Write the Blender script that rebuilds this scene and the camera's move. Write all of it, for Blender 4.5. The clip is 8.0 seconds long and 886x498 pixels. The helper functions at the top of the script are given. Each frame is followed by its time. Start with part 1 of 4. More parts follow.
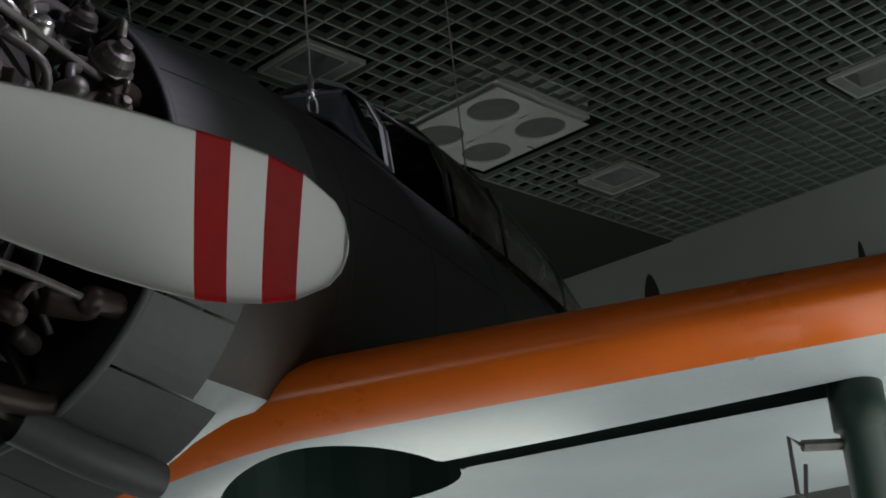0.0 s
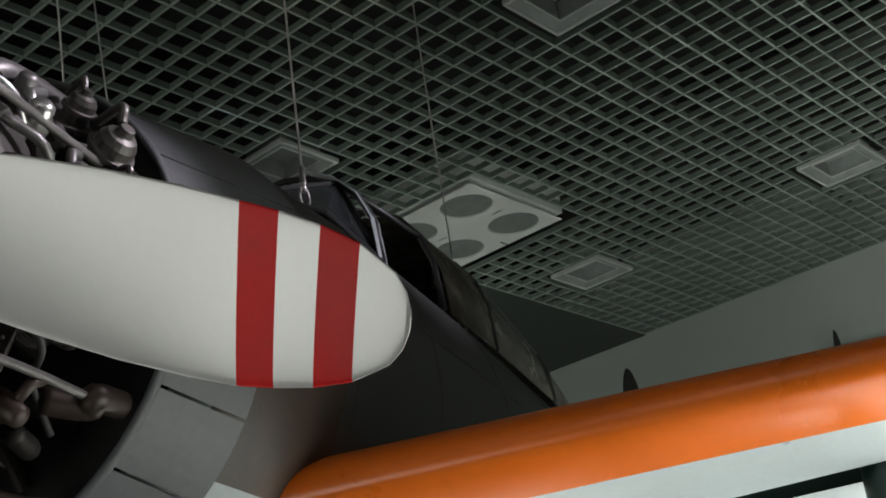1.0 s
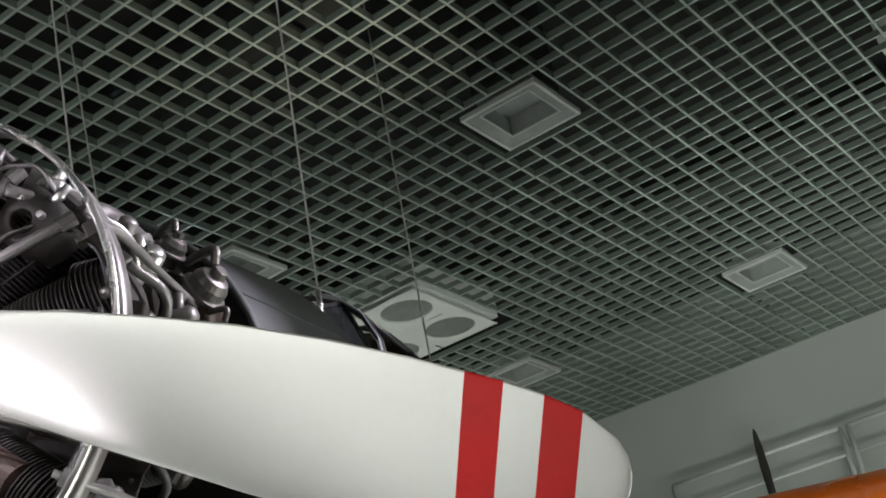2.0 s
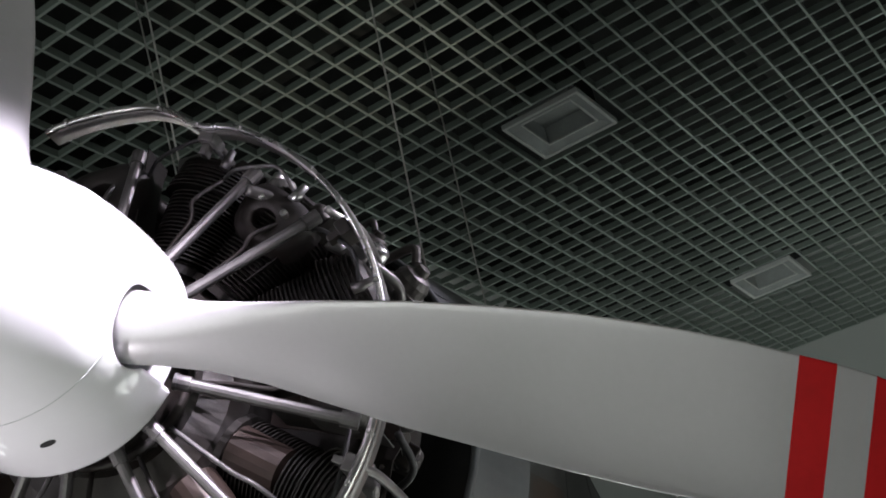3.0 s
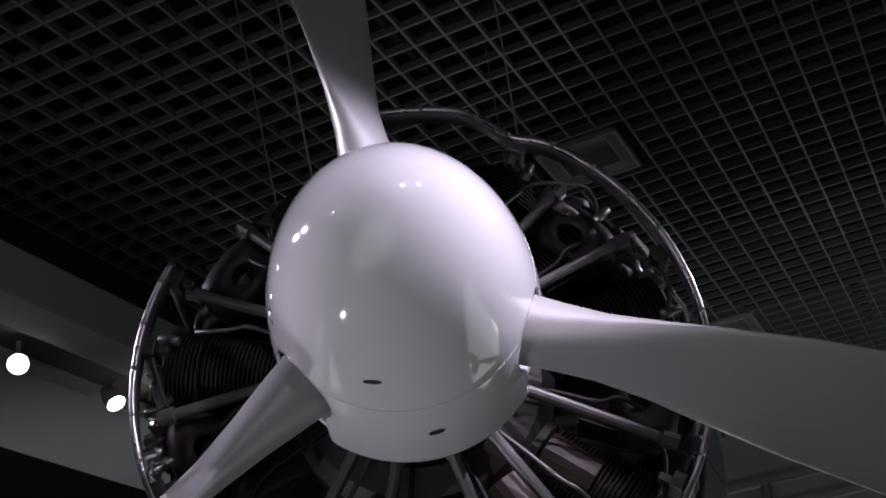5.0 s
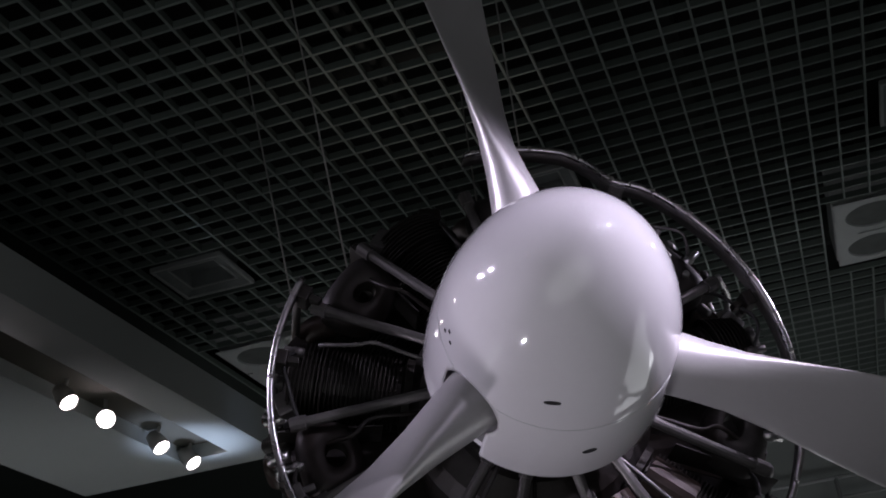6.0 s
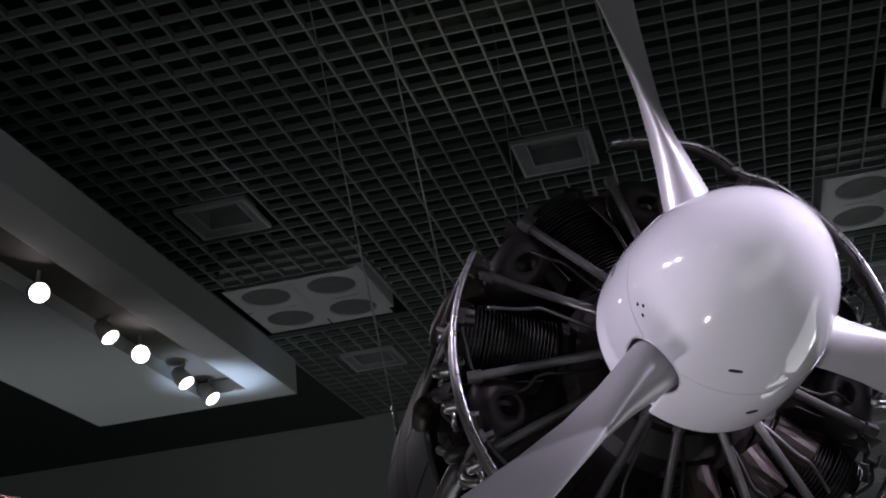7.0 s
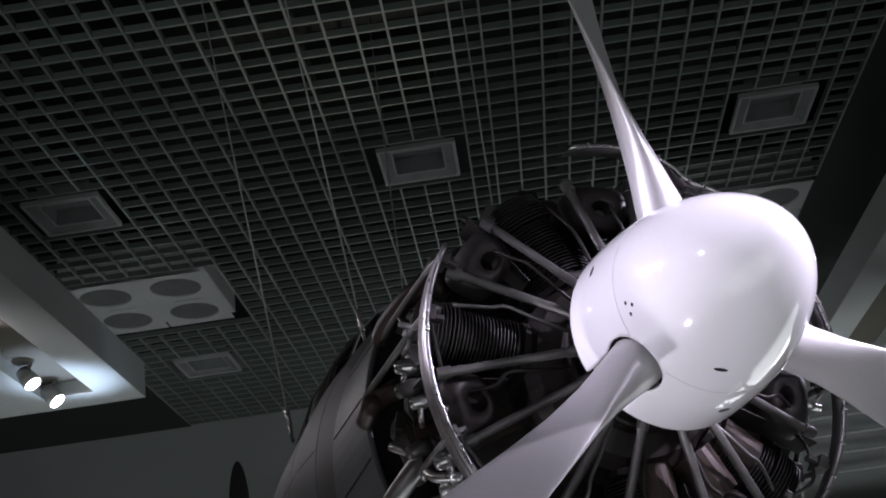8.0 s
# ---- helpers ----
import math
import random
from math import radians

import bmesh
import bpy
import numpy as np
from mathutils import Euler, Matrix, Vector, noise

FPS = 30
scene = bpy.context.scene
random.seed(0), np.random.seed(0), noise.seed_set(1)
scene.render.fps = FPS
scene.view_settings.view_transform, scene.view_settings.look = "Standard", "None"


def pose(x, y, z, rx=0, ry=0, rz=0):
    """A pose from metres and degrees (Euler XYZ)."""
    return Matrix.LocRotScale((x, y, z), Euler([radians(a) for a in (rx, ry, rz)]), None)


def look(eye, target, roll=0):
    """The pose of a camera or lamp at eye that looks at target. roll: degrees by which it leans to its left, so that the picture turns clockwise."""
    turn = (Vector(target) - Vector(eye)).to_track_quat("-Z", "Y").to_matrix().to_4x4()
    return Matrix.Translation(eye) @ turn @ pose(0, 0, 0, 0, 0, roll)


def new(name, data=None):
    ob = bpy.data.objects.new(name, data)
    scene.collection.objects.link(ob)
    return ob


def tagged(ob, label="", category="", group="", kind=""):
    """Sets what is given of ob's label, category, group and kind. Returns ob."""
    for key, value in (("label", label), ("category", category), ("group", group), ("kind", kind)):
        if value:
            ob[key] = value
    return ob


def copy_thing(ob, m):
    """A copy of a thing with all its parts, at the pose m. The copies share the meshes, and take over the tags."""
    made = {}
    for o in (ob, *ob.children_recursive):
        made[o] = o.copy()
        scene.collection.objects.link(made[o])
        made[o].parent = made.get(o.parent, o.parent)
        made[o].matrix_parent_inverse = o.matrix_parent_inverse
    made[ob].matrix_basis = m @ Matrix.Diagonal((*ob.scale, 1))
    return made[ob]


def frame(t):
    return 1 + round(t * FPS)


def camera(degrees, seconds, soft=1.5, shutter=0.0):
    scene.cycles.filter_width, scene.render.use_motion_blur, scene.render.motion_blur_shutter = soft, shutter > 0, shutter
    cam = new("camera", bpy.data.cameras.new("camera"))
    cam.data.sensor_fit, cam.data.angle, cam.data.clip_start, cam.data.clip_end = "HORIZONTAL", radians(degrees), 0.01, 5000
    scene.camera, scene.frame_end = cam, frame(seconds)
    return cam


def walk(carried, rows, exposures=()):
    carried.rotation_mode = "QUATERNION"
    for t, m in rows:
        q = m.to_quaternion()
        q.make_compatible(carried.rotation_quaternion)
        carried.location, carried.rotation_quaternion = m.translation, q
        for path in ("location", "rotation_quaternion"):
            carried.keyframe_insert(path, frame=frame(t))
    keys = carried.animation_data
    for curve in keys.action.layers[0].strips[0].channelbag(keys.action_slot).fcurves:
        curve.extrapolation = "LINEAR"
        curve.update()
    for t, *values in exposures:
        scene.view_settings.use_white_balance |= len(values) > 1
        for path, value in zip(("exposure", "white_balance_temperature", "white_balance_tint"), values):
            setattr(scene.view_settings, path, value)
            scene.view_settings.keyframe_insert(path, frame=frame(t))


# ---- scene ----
cam = camera(38.55, 8.0, soft=1.8)
PATH = [
    (0, (5.2381, -3.4301, 1.3567), (3.9906, -2.0066, 2.0029), -6.04),
    (0.5, (5.1584, -3.4600, 1.3811), (3.9560, -2.0246, 2.0840), -7.92),
    (1, (5.0358, -3.4224, 1.3820), (3.8912, -1.9846, 2.1711), -8.46),
    (1.2, (4.9979, -3.4461, 1.3898), (3.8941, -1.9999, 2.2205), -8.82),
    (2.3, (4.6834, -4.0124, 1.4995), (3.7622, -2.4783, 2.3929), -11.78),
    (2.5, (4.5686, -4.0784, 1.4979), (3.6618, -2.5366, 2.3926), -12.33),
    (2.7, (4.4758, -4.1782, 1.5076), (3.5909, -2.6247, 2.4040), -13.63),
    (3, (4.3844, -4.3293, 1.5079), (3.5134, -2.7617, 2.3933), -12.27),
    (3.5, (4.2044, -4.5639, 1.5892), (3.3636, -2.9890, 2.4909), -11.01),
    (4, (3.9742, -4.6875, 1.6034), (3.1586, -3.1240, 2.5469), -9.72),
    (4.5, (3.7333, -4.8044, 1.6205), (2.9594, -3.1779, 2.4897), -8.05),
    (4.7, (3.6735, -4.8413, 1.6199), (2.9273, -3.1989, 2.4836), -8.08),
    (5.8, (3.2524, -5.2004, 1.6394), (2.7546, -3.4838, 2.5370), -6.48),
    (6, (3.1160, -5.3237, 1.6257), (2.6443, -3.5846, 2.4935), -7.16),
    (6.5, (2.8707, -5.5782, 1.5879), (2.4415, -3.7945, 2.3842), -6.66),
    (7, (2.6449, -5.8551, 1.6030), (2.2572, -4.0522, 2.3772), -5.82),
    (7.5, (2.4232, -5.8992, 1.5947), (2.1589, -4.0752, 2.3714), -6.34),
    (8, (2.1830, -5.9257, 1.6059), (2.1151, -4.0768, 2.3654), -7.64),
]
EXPOSURES = [(0, 0.22, 6600, 12), (0.5, 0.68, 6700, 12), (1.2, 1.55, 6800, 11), (2.4, 2.15, 6750, 12), (3.0, 1.05, 6550, 14), (3.5, 0.42, 6450, 16),
             (4.5, -0.88, 6350, 22), (5.8, -0.85, 6300, 24), (7, -0.45, 6250, 24), (8, 0.3, 6250, 20)]
walk(cam, [(t, look(eye, target, roll)) for t, eye, target, roll in PATH], EXPOSURES)

# ---------------------------------------------------------------- light
world = bpy.data.worlds.new("world")
scene.world = world
world.use_nodes = True
world.node_tree.nodes["Background"].inputs[0].default_value = (0.5, 0.6, 0.6, 1)
world.node_tree.nodes["Background"].inputs[1].default_value = 0.02

ZC = 5.6          # underside of the open-cell ceiling
CELL = 0.18       # cell of the ceiling grid


def spot(eye, target, watts, colour=(1, 0.97, 0.95), cone=50, blend=0.6, radius=0.035):
    data = bpy.data.lights.new("spot", "SPOT")
    data.energy, data.color, data.spot_size, data.spot_blend = watts, colour, radians(cone), blend
    data.shadow_soft_size = radius
    ob = new("spot_light", data)
    ob.matrix_world = look(eye, target)
    return ob


NOSE = Vector((2.70, -2.98, 2.60))
LEFT_WATTS = 9
KEY = (0.98, 0.93, 1.1)
# unseen fill discs near the floor, added to throw light up
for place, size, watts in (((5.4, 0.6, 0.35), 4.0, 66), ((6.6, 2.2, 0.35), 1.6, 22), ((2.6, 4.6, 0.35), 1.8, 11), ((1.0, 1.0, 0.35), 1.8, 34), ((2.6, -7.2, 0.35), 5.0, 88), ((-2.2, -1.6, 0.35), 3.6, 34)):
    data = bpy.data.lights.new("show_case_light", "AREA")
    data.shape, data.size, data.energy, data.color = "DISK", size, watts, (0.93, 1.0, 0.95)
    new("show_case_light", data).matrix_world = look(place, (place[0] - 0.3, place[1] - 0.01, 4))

# ---------------------------------------------------------------- materials


def material(name, colour, rough=0.5, metal=0.0, vary=0.15, scale=6.0, fine=60.0, bump=0.05, tint=None, coat=0.0, spread=0.0, rough_vary=0.15):
    """Procedural paint, metal or plaster: blotches at two scales, uneven gloss and a fine relief."""
    mat = bpy.data.materials.new(name)
    mat.use_nodes = True
    nodes, links = mat.node_tree.nodes, mat.node_tree.links
    bsdf = nodes["Principled BSDF"]
    coord = nodes.new("ShaderNodeTexCoord")
    big, small = nodes.new("ShaderNodeTexNoise"), nodes.new("ShaderNodeTexNoise")
    big.inputs["Scale"].default_value, big.inputs["Detail"].default_value = scale, 6
    small.inputs["Scale"].default_value, small.inputs["Detail"].default_value = fine, 3
    for n in (big, small):
        links.new(coord.outputs["Object"], n.inputs["Vector"])
    mix = nodes.new("ShaderNodeMix")
    mix.data_type = "RGBA"
    dark = tint or tuple(c * (1 - vary) for c in colour)
    ramp = nodes.new("ShaderNodeValToRGB")
    ramp.color_ramp.elements[0].position, ramp.color_ramp.elements[1].position = 0.38, 0.66
    links.new(big.outputs["Fac"], ramp.inputs["Fac"])
    links.new(ramp.outputs["Color"], mix.inputs["Factor"])
    mix.inputs[6].default_value, mix.inputs[7].default_value = (*dark, 1), (*colour, 1)
    speck = nodes.new("ShaderNodeMix")
    speck.data_type, speck.blend_type = "RGBA", "MULTIPLY"
    speck.inputs["Factor"].default_value = vary
    links.new(mix.outputs[2], speck.inputs[6])
    links.new(small.outputs["Fac"], speck.inputs[7])
    out = speck.outputs[2]
    if spread:
        info = nodes.new("ShaderNodeObjectInfo")
        hsv = nodes.new("ShaderNodeHueSaturation")
        rng = nodes.new("ShaderNodeMapRange")
        rng.inputs[3].default_value, rng.inputs[4].default_value = 1 - spread, 1 + spread
        links.new(info.outputs["Random"], rng.inputs[0])
        links.new(rng.outputs[0], hsv.inputs["Value"])
        links.new(out, hsv.inputs["Color"])
        out = hsv.outputs[0]
    links.new(out, bsdf.inputs["Base Color"])
    gloss = nodes.new("ShaderNodeMapRange")
    gloss.inputs[3].default_value, gloss.inputs[4].default_value = max(0.03, rough - rough_vary), min(1, rough + rough_vary)
    links.new(big.outputs["Fac"], gloss.inputs[0])
    links.new(gloss.outputs[0], bsdf.inputs["Roughness"])
    bsdf.inputs["Metallic"].default_value = metal
    bsdf.inputs["Coat Weight"].default_value = coat
    bsdf.inputs["Coat Roughness"].default_value = 0.06
    if bump:
        b = nodes.new("ShaderNodeBump")
        b.inputs["Strength"].default_value, b.inputs["Distance"].default_value = bump, 0.004
        links.new(small.outputs["Fac"], b.inputs["Height"])
        links.new(b.outputs[0], bsdf.inputs["Normal"])
    return mat


def glowing(name, colour, strength):
    mat = bpy.data.materials.new(name)
    mat.use_nodes = True
    bsdf = mat.node_tree.nodes["Principled BSDF"]
    bsdf.inputs["Base Color"].default_value = (0.9, 0.9, 0.9, 1)
    bsdf.inputs["Emission Color"].default_value = (*colour, 1)
    bsdf.inputs["Emission Strength"].default_value = strength
    return mat


# the grid paint made darker: the fins' shade is in this colour
M_WEB_SHADED = material("grid_web", (0.215, 0.262, 0.232), 0.6, 0.0, 0.2, 1.5, 30, 0.0)
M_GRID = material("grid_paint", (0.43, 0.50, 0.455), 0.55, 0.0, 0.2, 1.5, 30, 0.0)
M_PLENUM = material("plenum_black", (0.012, 0.014, 0.013), 0.9, 0, 0.3, 1.0, 10, 0.0)
M_DUCT = material("plenum_duct", (0.05, 0.055, 0.05), 0.7, 0.2, 0.3, 2.0, 10, 0.0)
M_WALL = material("wall_plaster", (0.44, 0.47, 0.45), 0.85, 0, 0.06, 0.6, 90, 0.08)
M_DARKWALL = material("dark_wall", (0.048, 0.060, 0.052), 0.8, 0, 0.15, 0.8, 60, 0.05)
M_FLOOR = material("floor_stone", (0.24, 0.24, 0.23), 0.35, 0, 0.15, 1.2, 80, 0.03)
M_SOFFIT = material("soffit_plaster", (0.62, 0.66, 0.64), 0.8, 0, 0.05, 0.8, 120, 0.05)
# brown darkened for the slot's shade, which is painted in here
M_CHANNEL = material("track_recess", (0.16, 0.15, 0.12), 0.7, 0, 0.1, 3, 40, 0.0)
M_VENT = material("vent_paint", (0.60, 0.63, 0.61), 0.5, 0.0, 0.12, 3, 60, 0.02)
# vent paint again, darker, with the shade inside the vents put into it
M_VENT_SHADED = material("vent_inside", (0.36, 0.39, 0.38), 0.6, 0.0, 0.2, 5, 60, 0.02)
M_PANEL = material("diffuser_panel", (0.74, 0.77, 0.75), 0.6, 0, 0.08, 2, 60, 0.02)
M_MESH = material("diffuser_mesh", (0.27, 0.29, 0.28), 0.6, 0.2, 0.2, 8, 220, 0.4)
M_WHITE = material("spinner_white", (0.80, 0.79, 0.80), 0.06, 0, 0.03, 3, 50, 0.004, coat=0.6, rough_vary=0.02)
M_BLADE = material("blade_paint", (0.55, 0.54, 0.54), 0.36, 0.32, 0.06, 4, 90, 0.03, rough_vary=0.07)
M_BLADE_RED = material("blade_red", (0.74, 0.010, 0.012), 0.45, 0, 0.15, 9, 80, 0.03)
M_BLADE_RED.node_tree.nodes["Principled BSDF"].inputs["Specular IOR Level"].default_value = 0.2
M_STEEL = material("bright_steel", (0.62, 0.61, 0.60), 0.28, 0.9, 0.25, 14, 90, 0.05)
M_TUBE = material("rod_tube", (0.22, 0.21, 0.205), 0.42, 0.6, 0.35, 12, 90, 0.1)
M_ENGINE = material("engine_grey", (0.055, 0.051, 0.049), 0.5, 0.45, 0.45, 9, 80, 0.2, tint=(0.025, 0.019, 0.016))
M_FIN = material("cylinder_fin", (0.03, 0.028, 0.026), 0.55, 0.5, 0.4, 10, 80, 0.1, tint=(0.018, 0.014, 0.011))
M_HOUSING = material("housing_grey", (0.14, 0.13, 0.122), 0.42, 0.5, 0.45, 14, 90, 0.4)
M_BROWN = material("oiled_casting", (0.06, 0.04, 0.032), 0.45, 0.3, 0.4, 12, 70, 0.2)
M_GREENBOX = material("green_primer", (0.09, 0.22, 0.20), 0.5, 0.1, 0.3, 8, 70, 0.1)
M_BLACK = material("soot_black", (0.012, 0.012, 0.012), 0.8, 0, 0.3, 8, 60, 0.1)
M_RUBBER = material("cable_rubber", (0.03, 0.03, 0.03), 0.6, 0, 0.3, 8, 60, 0.1)
M_SKIN = material("fuselage_paint", (0.062, 0.064, 0.066), 0.38, 0.1, 0.22, 2.2, 60, 0.06, tint=(0.045, 0.046, 0.048))
M_FLAP = material("cowl_flap_paint", (0.10, 0.105, 0.112), 0.55, 0.0, 0.25, 5, 60, 0.06)
M_BELLY = material("underside_paint", (0.52, 0.58, 0.60), 0.32, 0, 0.12, 2.0, 50, 0.05, rough_vary=0.1)
M_ORANGE = material("orange_leading_edge", (0.84, 0.165, 0.012), 0.3, 0, 0.12, 3.0, 40, 0.05, rough_vary=0.1)
M_WELL = material("well_green", (0.012, 0.045, 0.034), 0.5, 0, 0.3, 6, 50, 0.05)
M_HULL = material("fuselage_side_paint", (0.062, 0.064, 0.066), 0.55, 0.0, 0.22, 2.2, 60, 0.06, tint=(0.045, 0.046, 0.048))
M_STAIN = material("exhaust_stain", (0.075, 0.045, 0.03), 0.55, 0, 0.4, 7, 60, 0.05, tint=(0.035, 0.03, 0.028))
M_KEEL = material("belly_paint", (0.40, 0.45, 0.46), 0.45, 0, 0.2, 5, 50, 0.05)
M_WIRE = material("steel_cable", (0.60, 0.60, 0.58), 0.45, 0.2, 0.2, 30, 200, 0.1)
M_RAIL = material("rail_paint", (0.62, 0.64, 0.63), 0.5, 0, 0.08, 5, 60, 0.02)
M_DARKPROP = material("dark_propeller", (0.035, 0.035, 0.033), 0.5, 0.1, 0.25, 5, 60, 0.05)
M_LAMP = material("lamp_housing", (0.45, 0.44, 0.40), 0.45, 0.2, 0.1, 8, 60, 0.0)
M_BULB = glowing("lamp_lens", (1.0, 0.93, 0.88), 22)
M_TAN = material("yellowed_canopy", (0.20, 0.185, 0.15), 0.25, 0, 0.3, 5, 60, 0.05, tint=(0.11, 0.10, 0.085))
M_SCREEN = material("dusty_windscreen", (0.035, 0.04, 0.045), 0.22, 0, 0.3, 6, 60, 0.03)

# ---------------------------------------------------------------- mesh helpers


def part(name, bm, mat, parent=None, label="", smooth=False, bevel=0.0):
    """Links a bmesh as one mesh object, under a thing or a part if one is given."""
    data = bpy.data.meshes.new(name)
    bmesh.ops.recalc_face_normals(bm, faces=bm.faces)
    bm.to_mesh(data)
    bm.free()
    for mt in (mat if isinstance(mat, (list, tuple)) else [mat]):
        data.materials.append(mt)
    if smooth:
        data.polygons.foreach_set("use_smooth", [True] * len(data.polygons))
    ob = new(name, data)
    if parent:
        ob.parent = parent
    if bevel:
        mod = ob.modifiers.new("bevel", "BEVEL")
        mod.width, mod.segments, mod.limit_method = bevel, 2, "ANGLE"
    if label:
        ob["label"] = label
    return ob


def share(ob, m, parent=None):
    """Another object on the same mesh."""
    twin = new(ob.name, ob.data)
    twin.parent = parent or ob.parent
    twin.matrix_basis = m
    return twin


def box(bm, lo, hi, m=None):
    v = [bm.verts.new((m @ Vector(p)) if m else p) for p in
         [(x, y, z) for x in (lo[0], hi[0]) for y in (lo[1], hi[1]) for z in (lo[2], hi[2])]]
    for f in ((0, 1, 3, 2), (4, 6, 7, 5), (0, 4, 5, 1), (2, 3, 7, 6), (0, 2, 6, 4), (1, 5, 7, 3)):
        bm.faces.new([v[i] for i in f])


def boxes(*pairs):
    bm = bmesh.new()
    for lo, hi in pairs:
        box(bm, lo, hi)
    return bm


def frame_of(way):
    way = Vector(way).normalized()
    side = way.cross(Vector((0, 0, 1)) if abs(way.z) < 0.9 else Vector((1, 0, 0))).normalized()
    return way, side, way.cross(side)


def loft(bm, rings, close=True, caps=True):
    """Skins a list of rings of points of equal length."""
    made = [[bm.verts.new(p) for p in ring] for ring in rings]
    n = len(made[0])
    for a, b in zip(made, made[1:]):
        for i in range(n if close else n - 1):
            bm.faces.new((a[i], a[(i + 1) % n], b[(i + 1) % n], b[i]))
    if caps and close:
        bm.faces.new(made[0][::-1])
        bm.faces.new(made[-1])
    return made


def tube(bm, points, radius, sides=8, caps=True):
    """A round tube along points; radius is one number or one for each point."""
    pts = [Vector(p) for p in points]
    radii = radius if isinstance(radius, (list, tuple)) else [radius] * len(pts)
    rings, side = [], None
    for i, p in enumerate(pts):
        way = (pts[min(i + 1, len(pts) - 1)] - pts[max(i - 1, 0)]).normalized()
        side = frame_of(way)[1] if side is None else (side - way * side.dot(way)).normalized()
        up = way.cross(side)
        rings.append([p + radii[i] * (math.cos(a) * side + math.sin(a) * up) for a in (2 * math.pi * k / sides for k in range(sides))])
    return loft(bm, rings, True, caps)


def bend(points, steps=6):
    """A smooth line through points (Catmull-Rom)."""
    p = [Vector(q) for q in points]
    p = [p[0] * 2 - p[1]] + p + [p[-1] * 2 - p[-2]]
    out = []
    for i in range(1, len(p) - 2):
        for k in range(steps):
            t = k / steps
            a, b, c, d = p[i - 1:i + 3]
            out.append(0.5 * (2 * b + (c - a) * t + (2 * a - 5 * b + 4 * c - d) * t * t + (3 * b - a - 3 * c + d) * t ** 3))
    return out + [p[-2]]


def spun(bm, profile, axis="y", sides=48, m=None):
    """Turns a profile of (along, radius) about an axis: y (aft) or z."""
    rings = []
    for s, rad in profile:
        ring = []
        for k in range(sides):
            a = 2 * math.pi * k / sides
            q = Vector((rad * math.cos(a), s, rad * math.sin(a))) if axis == "y" else Vector((rad * math.cos(a), rad * math.sin(a), s))
            ring.append(m @ q if m else q)
        rings.append(ring)
    return loft(bm, rings)


# ---------------------------------------------------------------- the hall
X0, X1, Y0, Y1 = -6.5, 11.0, -11.0, 7.95
tagged(part("floor", boxes(((X0, Y0, -0.2), (X1, Y1, 0))), M_FLOOR), "polished grey stone museum floor", "floor", kind="structure")
tagged(part("wall_north", boxes(((X0, Y1, 0), (X1, Y1 + 0.25, ZC + 0.9))), M_WALL), "plain pale grey plaster end wall", "wall", kind="structure")
tagged(part("wall_south", boxes(((X0, Y0 - 0.25, 0), (X1, Y0, ZC + 0.9))), M_DARKWALL), "dark painted hall wall", "wall", kind="structure")
tagged(part("wall_west", boxes(((X0 - 0.25, Y0, 0), (X0, Y1, ZC + 0.9))), M_DARKWALL), "dark painted hall wall", "wall", kind="structure")
tagged(part("wall_east", boxes(((X1, Y0, 0), (X1 + 0.25, Y1, ZC + 0.9))), M_WALL), "pale grey plaster side wall", "wall", kind="structure")
tagged(part("ceiling_slab", boxes(((X0, Y0, ZC + 0.9), (X1, Y1, ZC + 1.1))), M_PLENUM), "black painted slab above the open ceiling", "ceiling", kind="structure")

# open-cell ceiling: two layers of thin bars with holes for the vents and the round-grilled panels
GX0, GX1, GY0, GY1 = -8, 27, -60, 44
VENTS = [(i, j) for i in (-4, 10, 24) for j in (-30, -9, 12, 33)]
PANELS = [(-4, 23), (24, 23)]
HOLES = [(i - 2, i + 2, j - 2, j + 2) for i, j in VENTS] + [(i - 4, i + 4, j - 4, j + 4) for i, j in PANELS]


def spans(lo, hi, cuts):
    """What is left of lo..hi after the cuts."""
    out, at = [], lo
    for a, b in sorted(cuts):
        if a > at:
            out.append((at, a))
        at = max(at, b)
    if at < hi:
        out.append((at, hi))
    return out


def grid_mesh():
    bm, web = bmesh.new(), bmesh.new()
    w, h = 0.007, 0.055
    for i in range(GX0, GX1 + 1):
        for a, b in spans(GY0, GY1, [(c, d) for p, q, c, d in HOLES if p < i < q]):
            box(bm, (i * CELL - w, a * CELL, ZC), (i * CELL + w, b * CELL, ZC + 0.007))
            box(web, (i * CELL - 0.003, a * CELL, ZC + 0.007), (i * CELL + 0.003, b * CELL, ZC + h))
    for j in range(GY0, GY1 + 1):
        for a, b in spans(GX0, GX1, [(p, q) for p, q, c, d in HOLES if c < j < d]):
            box(bm, (a * CELL, j * CELL - w, ZC + 0.003), (b * CELL, j * CELL + w, ZC + 0.008))
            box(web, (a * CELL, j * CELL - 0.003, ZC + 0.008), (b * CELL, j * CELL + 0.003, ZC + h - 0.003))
    return bm, web


